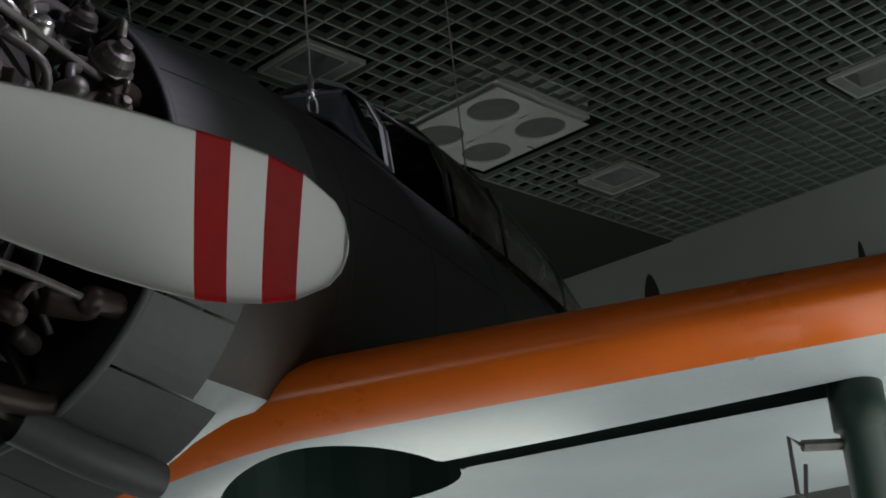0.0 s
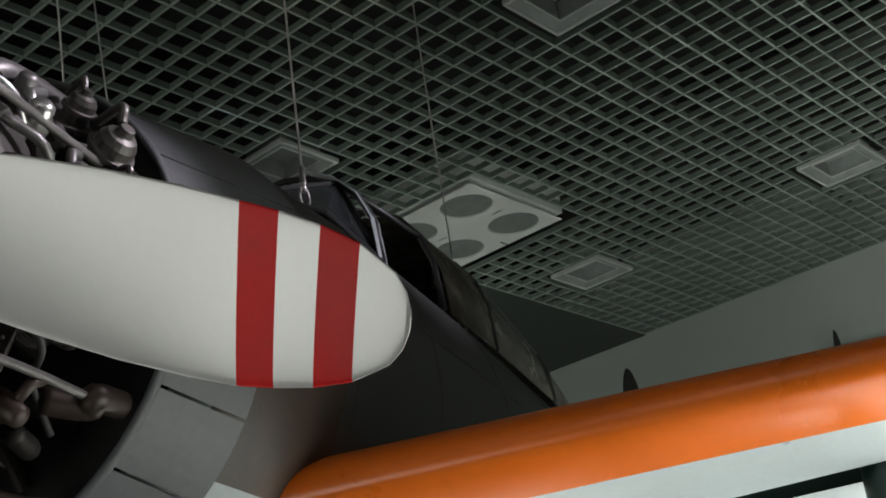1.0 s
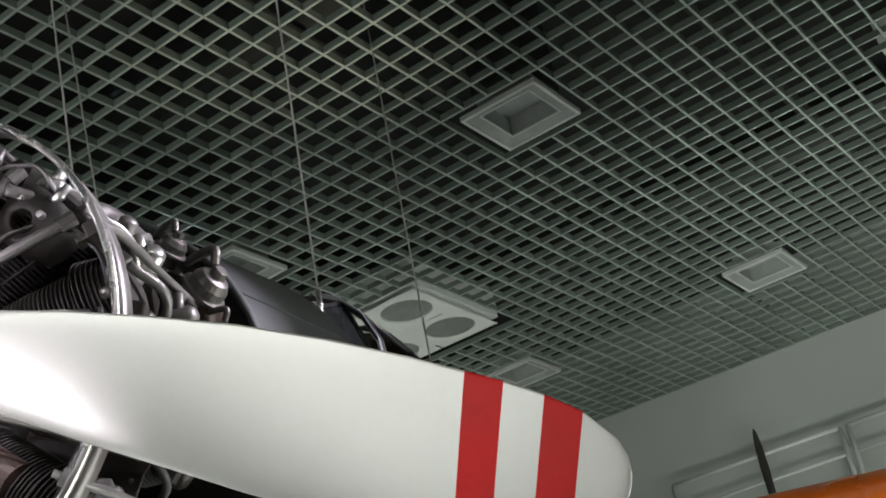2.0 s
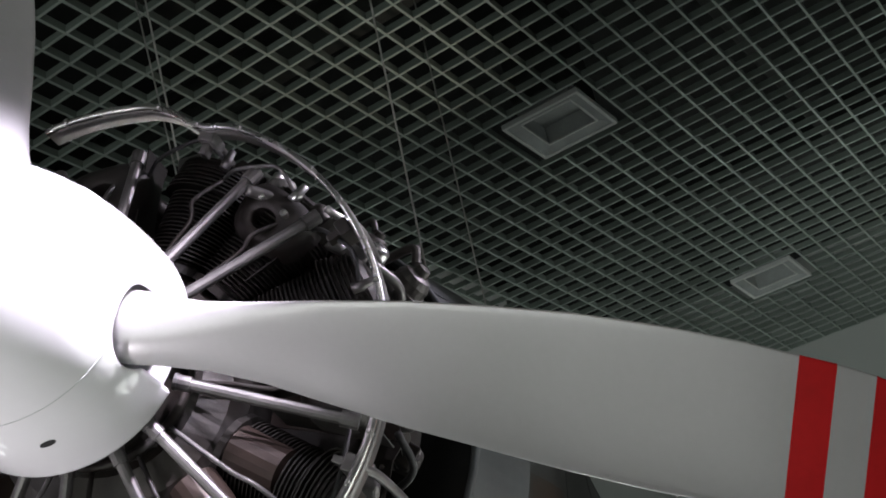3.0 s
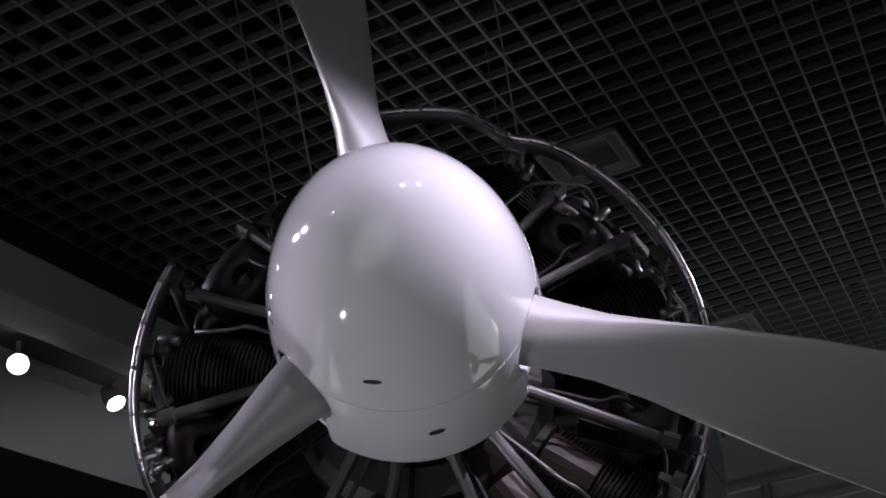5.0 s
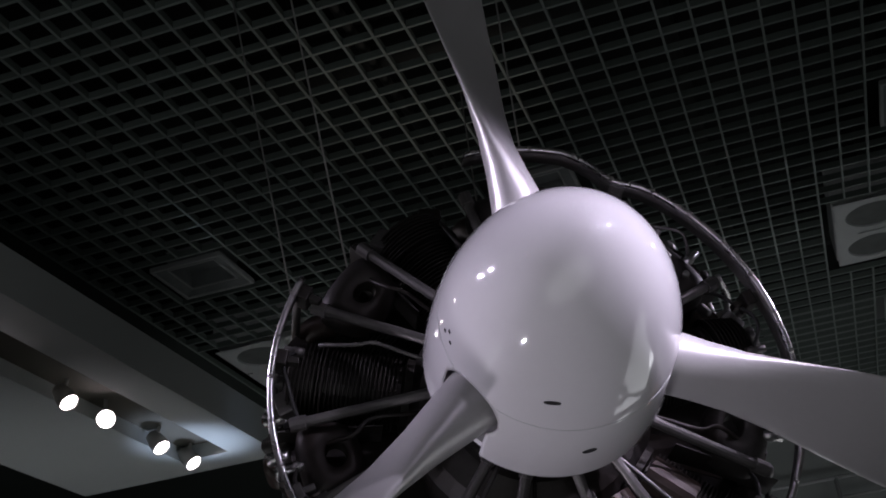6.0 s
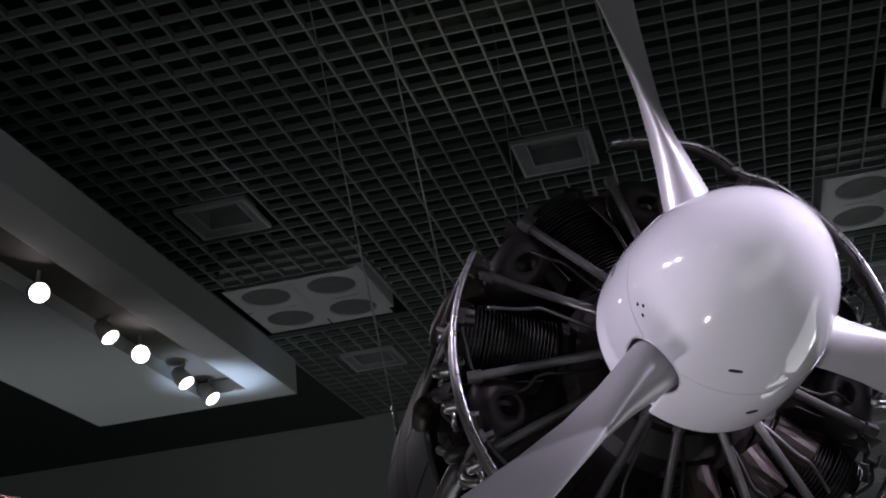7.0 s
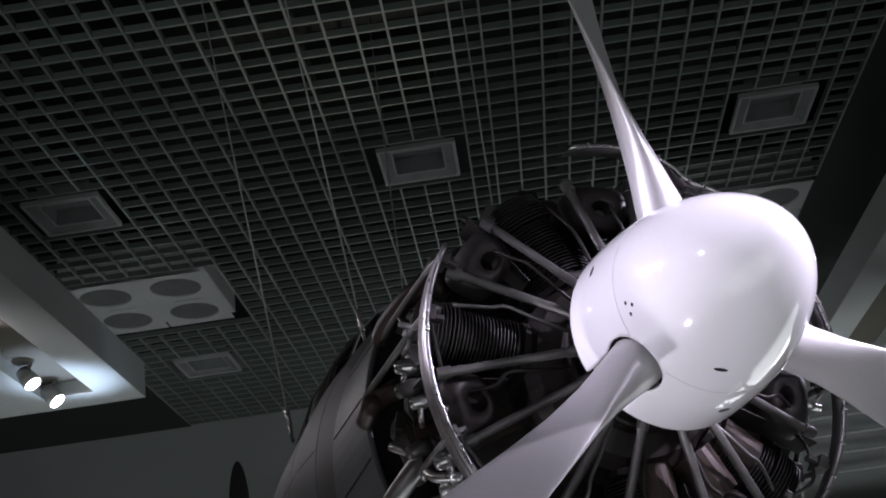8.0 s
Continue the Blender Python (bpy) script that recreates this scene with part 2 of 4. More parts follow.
for name, x0, x1 in (("ceiling_edge_1", X0, GX0 * CELL - 0.01), ("ceiling_edge_2", GX1 * CELL + 0.01, X1)):
    tagged(part(name, boxes(((x0, Y0, ZC - 0.004), (x1, Y1, ZC + 0.06))), M_DARKWALL), "solid dark ceiling strip beside the open grid", "ceiling", kind="structure")
bars, web = grid_mesh()
ceiling = tagged(part("ceiling", bars, M_GRID), "open square-cell grid ceiling in dull grey metal", "ceiling", kind="structure")
# fins take the darker copy of the bar paint as painted shade
part("ceiling_web", web, M_WEB_SHADED, ceiling, "upright fins of the ceiling grid, shade put into their colour")
for ends, rad in ((((-1.2, -4.2, 0.6), (4.8, -4.2, 0.6)), 0.16), (((-1.2, 0.9, 0.6), (4.8, 0.9, 0.6)), 0.16), (((-1.2, 5.2, 0.6), (4.8, 5.2, 0.6)), 0.16),
                  (((2.9, -8, 0.42), (2.9, 7.6, 0.42)), 0.05), (((1.2, -8, 0.35), (1.2, 7.6, 0.35)), 0.03)):
    bm = bmesh.new()
    tube(bm, [(x, y, ZC + z) for x, y, z in ends], rad, 12)
    tagged(part("ceiling_duct", bm, M_DUCT, smooth=True), "dark duct above the ceiling grid", "duct", kind="structure")


def vent(i, j):
    top = new("ceiling_vent")
    top.location = (i * CELL, j * CELL, ZC)
    tagged(top, "square grey metal air vent set in the grid ceiling", "vent", "ceiling vents")
    h, b = 0.2755, 0.022
    bm = boxes(((-h, -h, -0.006), (h, -h + b, 0.03)), ((-h, h - b, -0.006), (h, h, 0.03)),
               ((-h, -h + b, -0.006), (-h + b, h - b, 0.03)), ((h - b, -h + b, -0.006), (h, h - b, 0.03)))
    part("frame", bm, M_VENT, top, bevel=0.003)
    bm = bmesh.new()                       # the sloping throat
    o, n = h - b, 0.185
    loft(bm, [[(-o, -o, 0.004), (o, -o, 0.004), (o, o, 0.004), (-o, o, 0.004)], [(-n, -n, 0.03), (n, -n, 0.03), (n, n, 0.03), (-n, n, 0.03)]], caps=False)
    part("throat", bm, M_VENT_SHADED, top)
    n, e = 0.185, 0.01
    bm = boxes(((-n, -n, 0.022), (n, -n + e, 0.032)), ((-n, n - e, 0.022), (n, n, 0.032)), ((-n, -n + e, 0.022), (-n + e, n - e, 0.032)), ((n - e, -n + e, 0.022), (n, n - e, 0.032)))
    part("inner_frame", bm, M_VENT, top)
    bm = bmesh.new()
    loft(bm, [[(-n, -n, 0.033), (n, -n, 0.033), (n, n, 0.033), (-n, n, 0.033)], [(-n, -n, 0.16), (n, -n, 0.16), (n, n, 0.16), (-n, n, 0.16)]], caps=False)
    part("neck", bm, M_VENT_SHADED, top)
    part("plate", boxes(((-0.19, -0.19, 0.162), (0.19, 0.19, 0.17))), M_VENT_SHADED, top)
    part("collar", boxes(((-0.2, -0.2, 0.172), (0.2, 0.2, 0.905))), M_DUCT, top)
    return top


def round_panel(i, j):
    top = new("diffuser_panel")
    top.location = (i * CELL - 0.03, j * CELL, ZC + 0.02)
    tagged(top, "pale square ceiling panel with four round mesh grilles", "air diffuser", "ceiling panels")
    for sx in (-1, 1):
        for sy in (-1, 1):
            bm = bmesh.new()               # a square plate with a round hole
            c, rad, n = 0.3, 0.215, 32
            inner, outer, inner2 = [], [], []
            for k in range(n):
                a = 2 * math.pi * k / n + math.pi / 4
                f = 0.292 / max(abs(math.cos(a)), abs(math.sin(a)))
                inner.append(bm.verts.new((c * sx + rad * math.cos(a), c * sy + rad * math.sin(a), 0)))
                inner2.append(bm.verts.new((c * sx + rad * math.cos(a), c * sy + rad * math.sin(a), 0.05)))
                outer.append(bm.verts.new((c * sx + f * math.cos(a), c * sy + f * math.sin(a), 0)))
            for k in range(n):
                q = (k + 1) % n
                bm.faces.new((inner[k], inner[q], outer[q], outer[k]))
                bm.faces.new((inner[k], inner2[k], inner2[q], inner[q]))
            part("plate", bm, M_PANEL, top)
            bm = bmesh.new()
            spun(bm, [(0.012, 0.209), (0.018, 0.209)], "z", 32, Matrix.Translation((c * sx, c * sy, 0)))
            part("grille", bm, M_MESH, top)
    part("back_box", boxes(((-0.6, -0.6, 0.055), (0.6, 0.6, 0.3))), M_PANEL, top)
    part("duct", boxes(((-0.25, -0.25, 0.302), (0.25, 0.25, 0.885))), M_DUCT, top)
    return top


for i, j in VENTS:
    vent(i, j)
for i, j in PANELS:
    round_panel(i, j)

# hanging light soffits with a recessed track on both sides
SZ, SH = 4.30, 0.26


def soffit(name, x0, x1, y0, y1, track):
    """A long flat box with a slot in its underside for the lamps."""
    w = 0.18
    bm = boxes(((x0, y0, SZ), (track - w, y1, SZ + SH)), ((track + w, y0, SZ), (x1, y1, SZ + SH)),
               ((track - w, y1 - 0.3, SZ), (track + w, y1, SZ + SH)))
    tagged(part(name, bm, M_SOFFIT), "pale plaster hanging soffit with a lamp slot", "soffit", kind="structure")
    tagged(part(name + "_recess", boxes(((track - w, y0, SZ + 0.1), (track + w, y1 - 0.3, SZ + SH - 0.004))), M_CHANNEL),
           "brown recess that holds the lamp track, shade painted into its colour", "recess", kind="structure")


soffit("soffit_1", -1.92, -0.35, -10.5, 2.55, -0.80)
soffit("soffit_2", 4.60, 6.19, -10.5, 4.6, 5.02)


def track_lamp(x, y, aim):
    """A short round spotlight hung in the slot, turned to its aim."""
    top = new("track_spotlight")
    at = Vector((x, y, SZ - 0.03))
    tagged(top, "small round track spotlight glowing in the soffit slot", "spotlight", "track lamps")
    way = (Vector(aim) - at).normalized()
    m = Matrix.Translation(at) @ way.to_track_quat("Z", "Y").to_matrix().to_4x4()
    top.matrix_world = m
    bm = bmesh.new()
    spun(bm, [(-0.11, 0.02), (-0.105, 0.045), (-0.04, 0.058), (0.03, 0.062), (0.03, 0.056), (0.012, 0.054)], "z", 24)
    part("body", bm, M_LAMP, top, smooth=True)
    bm = bmesh.new()
    spun(bm, [(0.0125, 0.0), (0.0225, 0.052), (0.0135, 0.053)], "z", 24)
    part("lens", bm, M_BULB, top, "glowing white lens")
    bm = bmesh.new()
    inv = m.inverted()
    tube(bm, [inv @ (at + Vector((0, 0, 0.132))), inv @ (at - way * 0.06)], 0.012, 8)
    part("stem", bm, M_LAMP, top)
    return at, way


# ---------------------------------------------------------------- the aircraft
R_ = Vector((0.9247, 0.3803, -0.0176))       # to the aircraft's left
A_ = Vector((-0.3807, 0.9238, -0.0418))       # aft
U_ = Vector((0.0004, 0.0453, 0.9990))
SIZE = 1.2094                                # metres to one unit of the aircraft's drawing
CRAFT = Matrix.Translation((2.6163, -2.7441, 2.5919)) @ Matrix(((R_.x, A_.x, U_.x), (R_.y, A_.y, U_.y), (R_.z, A_.z, U_.z))).to_4x4() @ Matrix.Scale(SIZE, 4)
craft = new("fighter_aircraft")
craft.matrix_world = CRAFT
tagged(craft, "grey fighter with bare radial engine, white spinner and orange wing edges", "aircraft")


def polar(k, rad, deg):
    """A point k metres aft of the spinner's rear edge, at a radius and an angle from the left wing upwards."""
    return Vector((rad * math.cos(radians(deg)), k, rad * math.sin(radians(deg))))


# spinner: an egg-shaped cone of revolution with blade cut-outs
LEN, BASE = 0.479, 0.2224
PHASE = -22.4
BLADE_K = -0.13


def spin_radius(k):
    q = min(1.0, max(0.0, 1 + k / LEN))
    return BASE * (1 - (1 - q) ** 2.294) ** 0.581


def cut_distance(k, z):
    """Distance to the edge of a blade's cut-out, in the skin: a round hole that opens to the rear edge."""
    disc = math.hypot(k - BLADE_K + 0.004, z) - 0.0635
    slot = max(abs(z) - 0.050, BLADE_K - k)
    return min(disc, slot)


def spinner():
    bm = bmesh.new()
    prof = [(-LEN, 0.0005)]
    for n in range(1, 25):
        k = -LEN + (LEN - 0.21) * (1 - math.cos(math.pi / 2 * n / 24))
        prof.append((k, spin_radius(k)))
    prof += [(-0.21 + 0.006 * n, spin_radius(-0.21 + 0.006 * n)) for n in range(1, 36)]
    rim = [(0.004, BASE), (0.004, BASE - 0.005)]
    spun(bm, prof + rim, "y", 240)
    bmesh.ops.delete(bm, geom=[f for f in bm.faces if len(f.verts) > 4 and f.calc_center_median().y > -0.1], context="FACES_ONLY")

    def local(co):
        """Angle to the nearest blade, and which it is."""
        deg = math.degrees(math.atan2(co.z, co.x)) - PHASE
        near = round(deg / 120) * 120
        return radians(deg - near), radians(near + PHASE)

    gone = []
    for f in bm.faces:
        q = f.calc_center_median()
        da, _ = local(q)
        if abs(da) < 0.6 and q.y > -0.21 and cut_distance(q.y, math.hypot(q.x, q.z) * math.sin(da)) < 0:
            gone.append(f)
    bmesh.ops.delete(bm, geom=gone, context="FACES")
    for v in {v for ed in bm.edges if len(ed.link_faces) == 1 for v in ed.verts if v.co.y < -0.002}:
        da, base = local(v.co)
        k, z = v.co.y, math.hypot(v.co.x, v.co.z) * math.sin(da)
        for _ in range(3):
            d = cut_distance(k, z)
            gk, gz = (cut_distance(k + 0.001, z) - d) / 0.001, (cut_distance(k, z + 0.001) - d) / 0.001
            k, z = k - gk * d, z - gz * d
        k = min(k, 0.0)
        rad = spin_radius(k)
        ang = base + math.asin(max(-1, min(1, z / rad)))
        v.co = Vector((rad * math.cos(ang), k, rad * math.sin(ang)))
    ob = part("spinner", bm, M_WHITE, craft, "glossy white rounded spinner", smooth=True)
    mod = ob.modifiers.new("thickness", "SOLIDIFY")
    mod.thickness, mod.offset = 0.004, -1
    return ob


spin = spinner()
bm = bmesh.new()                           # bulkhead behind the spinner and the dark hub inside it
spun(bm, [(-0.016, 0.14), (-0.016, 0.207), (-0.002, 0.209), (-0.002, 0.14)], "y", 72)
part("bulkhead", bm, M_WHITE, spin, "white ring-shaped spinner bulkhead")
bm = bmesh.new()
spun(bm, [(-0.30, 0.02), (-0.29, 0.09), (-0.20, 0.12), (-0.05, 0.135), (0.03, 0.135), (0.03, 0.02)], "y", 36)
part("hub", bm, M_ENGINE, spin, "dark propeller hub inside the spinner")


def blade(deg):
    """One propeller blade: a round shank that flattens into a twisted, round-tipped paddle."""
    stations = [(0.10, 0.112, 0.112, 68), (0.20, 0.112, 0.111, 68), (0.25, 0.114, 0.104, 68), (0.32, 0.126, 0.088, 66), (0.40, 0.150, 0.072, 62), (0.50, 0.182, 0.057, 57),
                (0.62, 0.208, 0.045, 51), (0.74, 0.222, 0.036, 46), (0.86, 0.228, 0.028, 41), (0.98, 0.220, 0.022, 37), (1.08, 0.206, 0.018, 34),
                (1.152, 0.191, 0.016, 31.5), (1.200, 0.180, 0.015, 30.5), (1.250, 0.163, 0.014, 29.6), (1.297, 0.137, 0.011, 28.8), (1.320, 0.112, 0.009, 28.3),
                (1.340, 0.090, 0.008, 28), (1.354, 0.056, 0.006, 28), (1.360, 0.02, 0.004, 28)]
    rings, n = [], 28
    for rad, chord, thick, pitch in stations:
        lean = max(0.0, (rad - 0.3) / 0.87)
        late = min(1.0, max(0.0, (rad - 0.80) / 0.35))
        chord *= 1 + 0.11 * late
        round_ = min(1, max(0, (0.5 - rad) / 0.3))
        ring = []
        for i in range(n):
            a = 2 * math.pi * i / n
            x, y = math.cos(a) * chord / 2 + 0.010 * min(1, max(0, (rad - 0.4) / 0.4)), math.sin(a) * thick / 2
            y *= round_ + (1 - round_) * (0.75 + 0.25 * math.cos(a)) * (1.15 if y > 0 else 0.55)
            p = radians(pitch)
            ring.append(Vector((rad, BLADE_K + 0.044 * lean + x * math.sin(p) + y * math.cos(p), 0.019 * lean - 0.019 * late - x * math.cos(p) + y * math.sin(p))))
        rings.append(ring)
    bm = bmesh.new()
    loft(bm, rings)
    bm.faces.ensure_lookup_table()
    for f in bm.faces:
        x = f.calc_center_median().x
        if len(f.verts) == 4 and (1.152 < x < 1.200 or 1.250 < x < 1.297):
            f.material_index = 1
    ob = part("propeller_blade", bm, [M_BLADE, M_BLADE_RED], craft, "off-white blade with two red tip bands", smooth=True)
    return ob


first = blade(0)
turns = [Matrix.Rotation(-radians(PHASE + 120 * n), 4, "Y") for n in range(3)]
first.matrix_basis = turns[0]
for m in turns[1:]:
    b = share(first, m)
    b["label"] = first["label"]



def dot_on_spinner(k, deg, length, width, turn=0.0, name="bolt_hole"):
    """A small dark oval hole on the spinner's skin."""
    centre = polar(k, spin_radius(k), deg)
    slope = (spin_radius(k + 0.01) - spin_radius(k - 0.01)) / 0.02
    out = Vector((math.cos(radians(deg)), -slope, math.sin(radians(deg)))).normalized()
    along = Vector((-math.sin(radians(deg)), 0, math.cos(radians(deg))))
    across = out.cross(along)
    along, across = along * math.cos(turn) + across * math.sin(turn), across * math.cos(turn) - along * math.sin(turn)
    bm = bmesh.new()
    n = 16
    rings = [[centre + out * h + along * length * f * math.cos(a) + across * width * f * math.sin(a) for a in (2 * math.pi * i / n for i in range(n))]
             for h, f in ((-0.004, 1.0), (0.0006, 1.0), (0.0003, 0.85))]
    loft(bm, rings)
    return part(name, bm, M_BLACK, spin)


dot_on_spinner(-0.253, -105, 0.014, 0.0045, 0.15)
dot_on_spinner(-0.106, -82, 0.013, 0.0075, 0.1)
dot_on_spinner(-0.088, 154, 0.013, 0.006)
for dk, dd in ((0, 0), (0.012, 4), (0.015, -3)):
    dot_on_spinner(-0.225 + dk, 191 + dd, 0.004, 0.003)

# the faint seam round the spinner
bm = bmesh.new()
for turn in range(3):
    lo, hi = PHASE + 120 * turn + 14, PHASE + 120 * turn + 106
    tube(bm, [polar(-0.185, spin_radius(-0.185) + 0.0001, lo + (hi - lo) * i / 40) for i in range(41)], 0.0007, 5)
part("seam", bm, M_VENT, spin, smooth=True)


# ---- engine
def ring_radius(deg):
    """The front ring runs round but for a bulge over the top and a small dip beside it."""
    d = (deg - 63 + 180) % 360 - 180
    up = 0.024 * min(1, max(0, (deg - 66) / 10)) * min(1, max(0, (135 - deg) / 40)) if 60 < deg < 140 else 0
    low = 0.009 * min(1, max(0, (deg - 115) / 25)) * min(1, max(0, (230 - deg) / 25))
    return 0.508 - low - 0.014 * math.exp(-(d / 4.5) ** 2) + up


def ring_strip(name, section, mat, label, step=2.5, start=0, stop=360):
    bm = bmesh.new()
    rings = []
    deg = start
    while deg <= stop + 0.01:
        rings.append([polar(0.128 + dk, ring_radius(deg % 360) + dr, deg) for dk, dr in section])
        deg += step
    if stop - start >= 359:
        rings[-1] = rings[0]
    loft(bm, rings, True, stop - start < 359)
    return part(name, bm, mat, craft, label, smooth=True)


ring = ring_strip("cowl_ring", ((-0.008, 0.002), (-0.004, 0.009), (0.004, 0.010), (0.008, 0.004), (0.004, -0.002), (-0.004, -0.003)), M_STEEL, "worn bright metal front ring", 2.5, -211, 99)
ring_strip("ring_flange", ((0.008, 0.004), (0.05, 0.008), (0.052, 0.005), (0.01, 0.0)), M_TUBE, "grey rear flange of the front ring", 2.5, -211, 99)
bm = bmesh.new()
spun(bm, [(-0.004, 0.0002), (-0.0035, 0.004), (0.0, 0.0055), (0.003, 0.0055)], "y", 8)
bolt = part("ring_bolt", bm, M_STEEL, ring)
for n in range(31):
    m = Matrix.Translation(polar(0.121, ring_radius((10 * n - 206) % 360) + 0.003, 10 * n - 206))
    if n:
        share(bolt, m)
    else:
        bolt.matrix_basis = m

bm = bmesh.new()
spun(bm, [(-0.012, 0.13), (0.03, 0.13), (0.035, 0.12), (0.10, 0.125), (0.14, 0.15), (0.19, 0.17), (0.21, 0.22), (0.24, 0.245), (0.36, 0.245), (0.37, 0.255), (0.60, 0.255), (0.61, 0.1)], "y", 42)
case = part("crankcase", bm, M_ENGINE, craft, "dark oily engine crankcase")
for n in range(28):                        # nose-case studs
    bm = bmesh.new()
    m = Matrix.Translation(polar(0.175, 0.158, n * 360 / 28 + 4))
    spun(bm, [(-0.014, 0.0002), (-0.014, 0.007), (0.01, 0.007)], "y", 6, m)
    part("stud", bm, M_TUBE, case)


def radial(deg, k):
    """Axes at a cylinder: z outwards, x round the engine, y aft."""
    o = polar(0, 1, deg)
    s = Vector((-o.z, 0, o.x))
    return Matrix(((s.x, 0, o.x, 0), (s.y, 1, o.y, k), (s.z, 0, o.z, 0), (0, 0, 0, 1)))


def fin(bm, z, rad, squash=1.0, sides=20, thin=0.0028):
    loft(bm, [[(rad * math.cos(a), rad * squash * math.sin(a), z + dz) for a in (2 * math.pi * k / sides for k in range(sides))] for dz in (-thin / 2, thin / 2)])


def cylinder():
    """One finned air-cooled cylinder with its head, two rocker boxes and plugs."""
    bm = bmesh.new()
    spun(bm, [(0.235, 0.075), (0.25, 0.075), (0.255, 0.058), (0.42, 0.058), (0.425, 0.07), (0.478, 0.066), (0.487, 0.045), (0.49, 0.001)], "z", 20)
    barrel = part("cylinder", bm, M_FIN, craft, "dark finned air-cooled cylinder")
    for lo, hi, count, wide, slim, squash in ((0.265, 0.40, 17, 0.073, 0.0, 1.0), (0.41, 0.472, 8, 0.088, 0.014, 0.95)):
        for i in range(count):
            z = lo + (hi - lo) * i / (count - 1)
            bm = bmesh.new()
            fin(bm, z, wide - slim * i / (count - 1), squash)
            part("fin", bm, M_FIN, barrel)
    for sgn in (-1, 1):
        bm = bmesh.new()
        m = Matrix.Translation((sgn * 0.05, -0.03, 0.462)) @ Matrix.Rotation(sgn * 0.5, 4, "Y") @ Matrix.Rotation(0.35, 4, "X")
        prof = [(-0.036, 0.022), (-0.03, 0.029), (0.0, 0.031), (0.022, 0.028), (0.03, 0.02), (0.032, 0.001)]
        spun(bm, [(-0.037, 0.001)] + prof, "z", 14, m)
        box(bm, (-0.024, -0.012, -0.02), (0.024, 0.062, 0.018), m)
        rb = part("rocker_box", bm, M_TUBE if sgn > 0 else M_ENGINE, barrel, "dull metal rocker cover", bevel=0.004)
        bm = bmesh.new()
        spun(bm, [(0.0, 0.012), (0.012, 0.012), (0.012, 0.007), (0.04, 0.007), (0.042, 0.001)], "z", 8, Matrix.Translation((sgn * 0.03, -0.065, 0.425)) @ Matrix.Rotation(1.57, 4, "X"))
        part("spark_plug", bm, M_STEEL, barrel)
    bm = bmesh.new()                       # baffle sheet between neighbours
    rows = []
    for i in range(7):
        t = i / 6
        z = 0.28 + 0.2 * t
        rows.append([(0.088 + 0.045 * t, -0.03 + 0.015 * math.sin(t * 3), z), (0.088 + 0.045 * t, 0.06, z), (0.091 + 0.045 * t, 0.06, z), (0.091 + 0.045 * t, -0.03 + 0.015 * math.sin(t * 3), z)])
    loft(bm, rows)
    part("baffle", bm, M_ENGINE, barrel)
    return barrel


cyl = cylinder()
STEP = 360 / 7
cyl.matrix_basis = radial(38.6, 0.275)
for n in range(1, 7):
    copy_thing(cyl, radial(38.6 + STEP * n, 0.275))
for n in range(7):
    copy_thing(cyl, radial(38.6 + STEP * (n + 0.5), 0.455))

rng = random.Random(4)


def baffle(deg):
    """A smooth dark pressed sheet before a cylinder head, with an oval opening."""
    m = radial(deg, 0.0)
    bm = bmesh.new()
    n = 32
    loops = []
    for f, lift in ((1.0, 0.055), (0.97, 0.012), (0.75, -0.004), (0.36, -0.014), (0.33, -0.006), (0.32, 0.03)):
        ring_ = []
        for i in range(n):
            a = 2 * math.pi * i / n
            cx, cz = math.cos(a), math.sin(a)
            sq = (abs(cx) ** 3 + abs(cz) ** 3) ** (-1 / 3) if f > 0.6 else 1.0
            z = 0.405 + 0.062 * f * sq * cz - (0.01 if f < 0.6 else 0)
            ring_.append(m @ Vector((0.092 * f * sq * cx * (0.72 + 0.7 * (z - 0.34) / 0.13 * 0.4), 0.192 + lift, z)))
        loops.append(ring_)
    loft(bm, loops, True, False)
    return part("baffle_sheet", bm, M_ENGINE, craft, "dark pressed baffle sheet with an oval opening", smooth=True)


for n in range(7):
    baffle(38.6 + STEP * n)
for n in range(14):                        # push-rod tubes, spark leads
    deg = 360 / 14 * n + (1.5 if n % 2 else -1.0)
    a, b = polar(0.10, 0.165, deg), polar(0.185, 0.468, deg + (1.5 if n % 2 else -1.5))
    bm = bmesh.new()
    d = b - a
    tube(bm, [a, a + d * 0.02, a + d * 0.021, a + d * 0.09, a + d * 0.091, a + d * 0.9, a + d * 0.901, b], [0.015, 0.015, 0.0135, 0.0135, 0.0105, 0.0105, 0.0145, 0.0145], 12)
    part("pushrod_tube", bm, M_TUBE, craft, "dull steel push-rod tube")
    bm = bmesh.new()
    p = [polar(0.15, 0.17, deg + 6), polar(0.145, 0.25, deg + 6), polar(0.15, 0.32, deg + 5.5 + rng.uniform(-1, 1)), polar(0.155, 0.36, deg + 8 + rng.uniform(-1, 1)), polar(0.2, 0.43, deg + 7)]
    tube(bm, bend(p), 0.0045, 7)
    part("spark_lead", bm, M_TUBE if n % 3 == 0 else M_ENGINE, craft, smooth=True)
bm = bmesh.new()
tube(bm, [polar(0.15, 0.165, 5 * i) for i in range(73)], 0.009, 8, False)
part("ignition_ring", bm, M_ENGINE, craft, smooth=True)

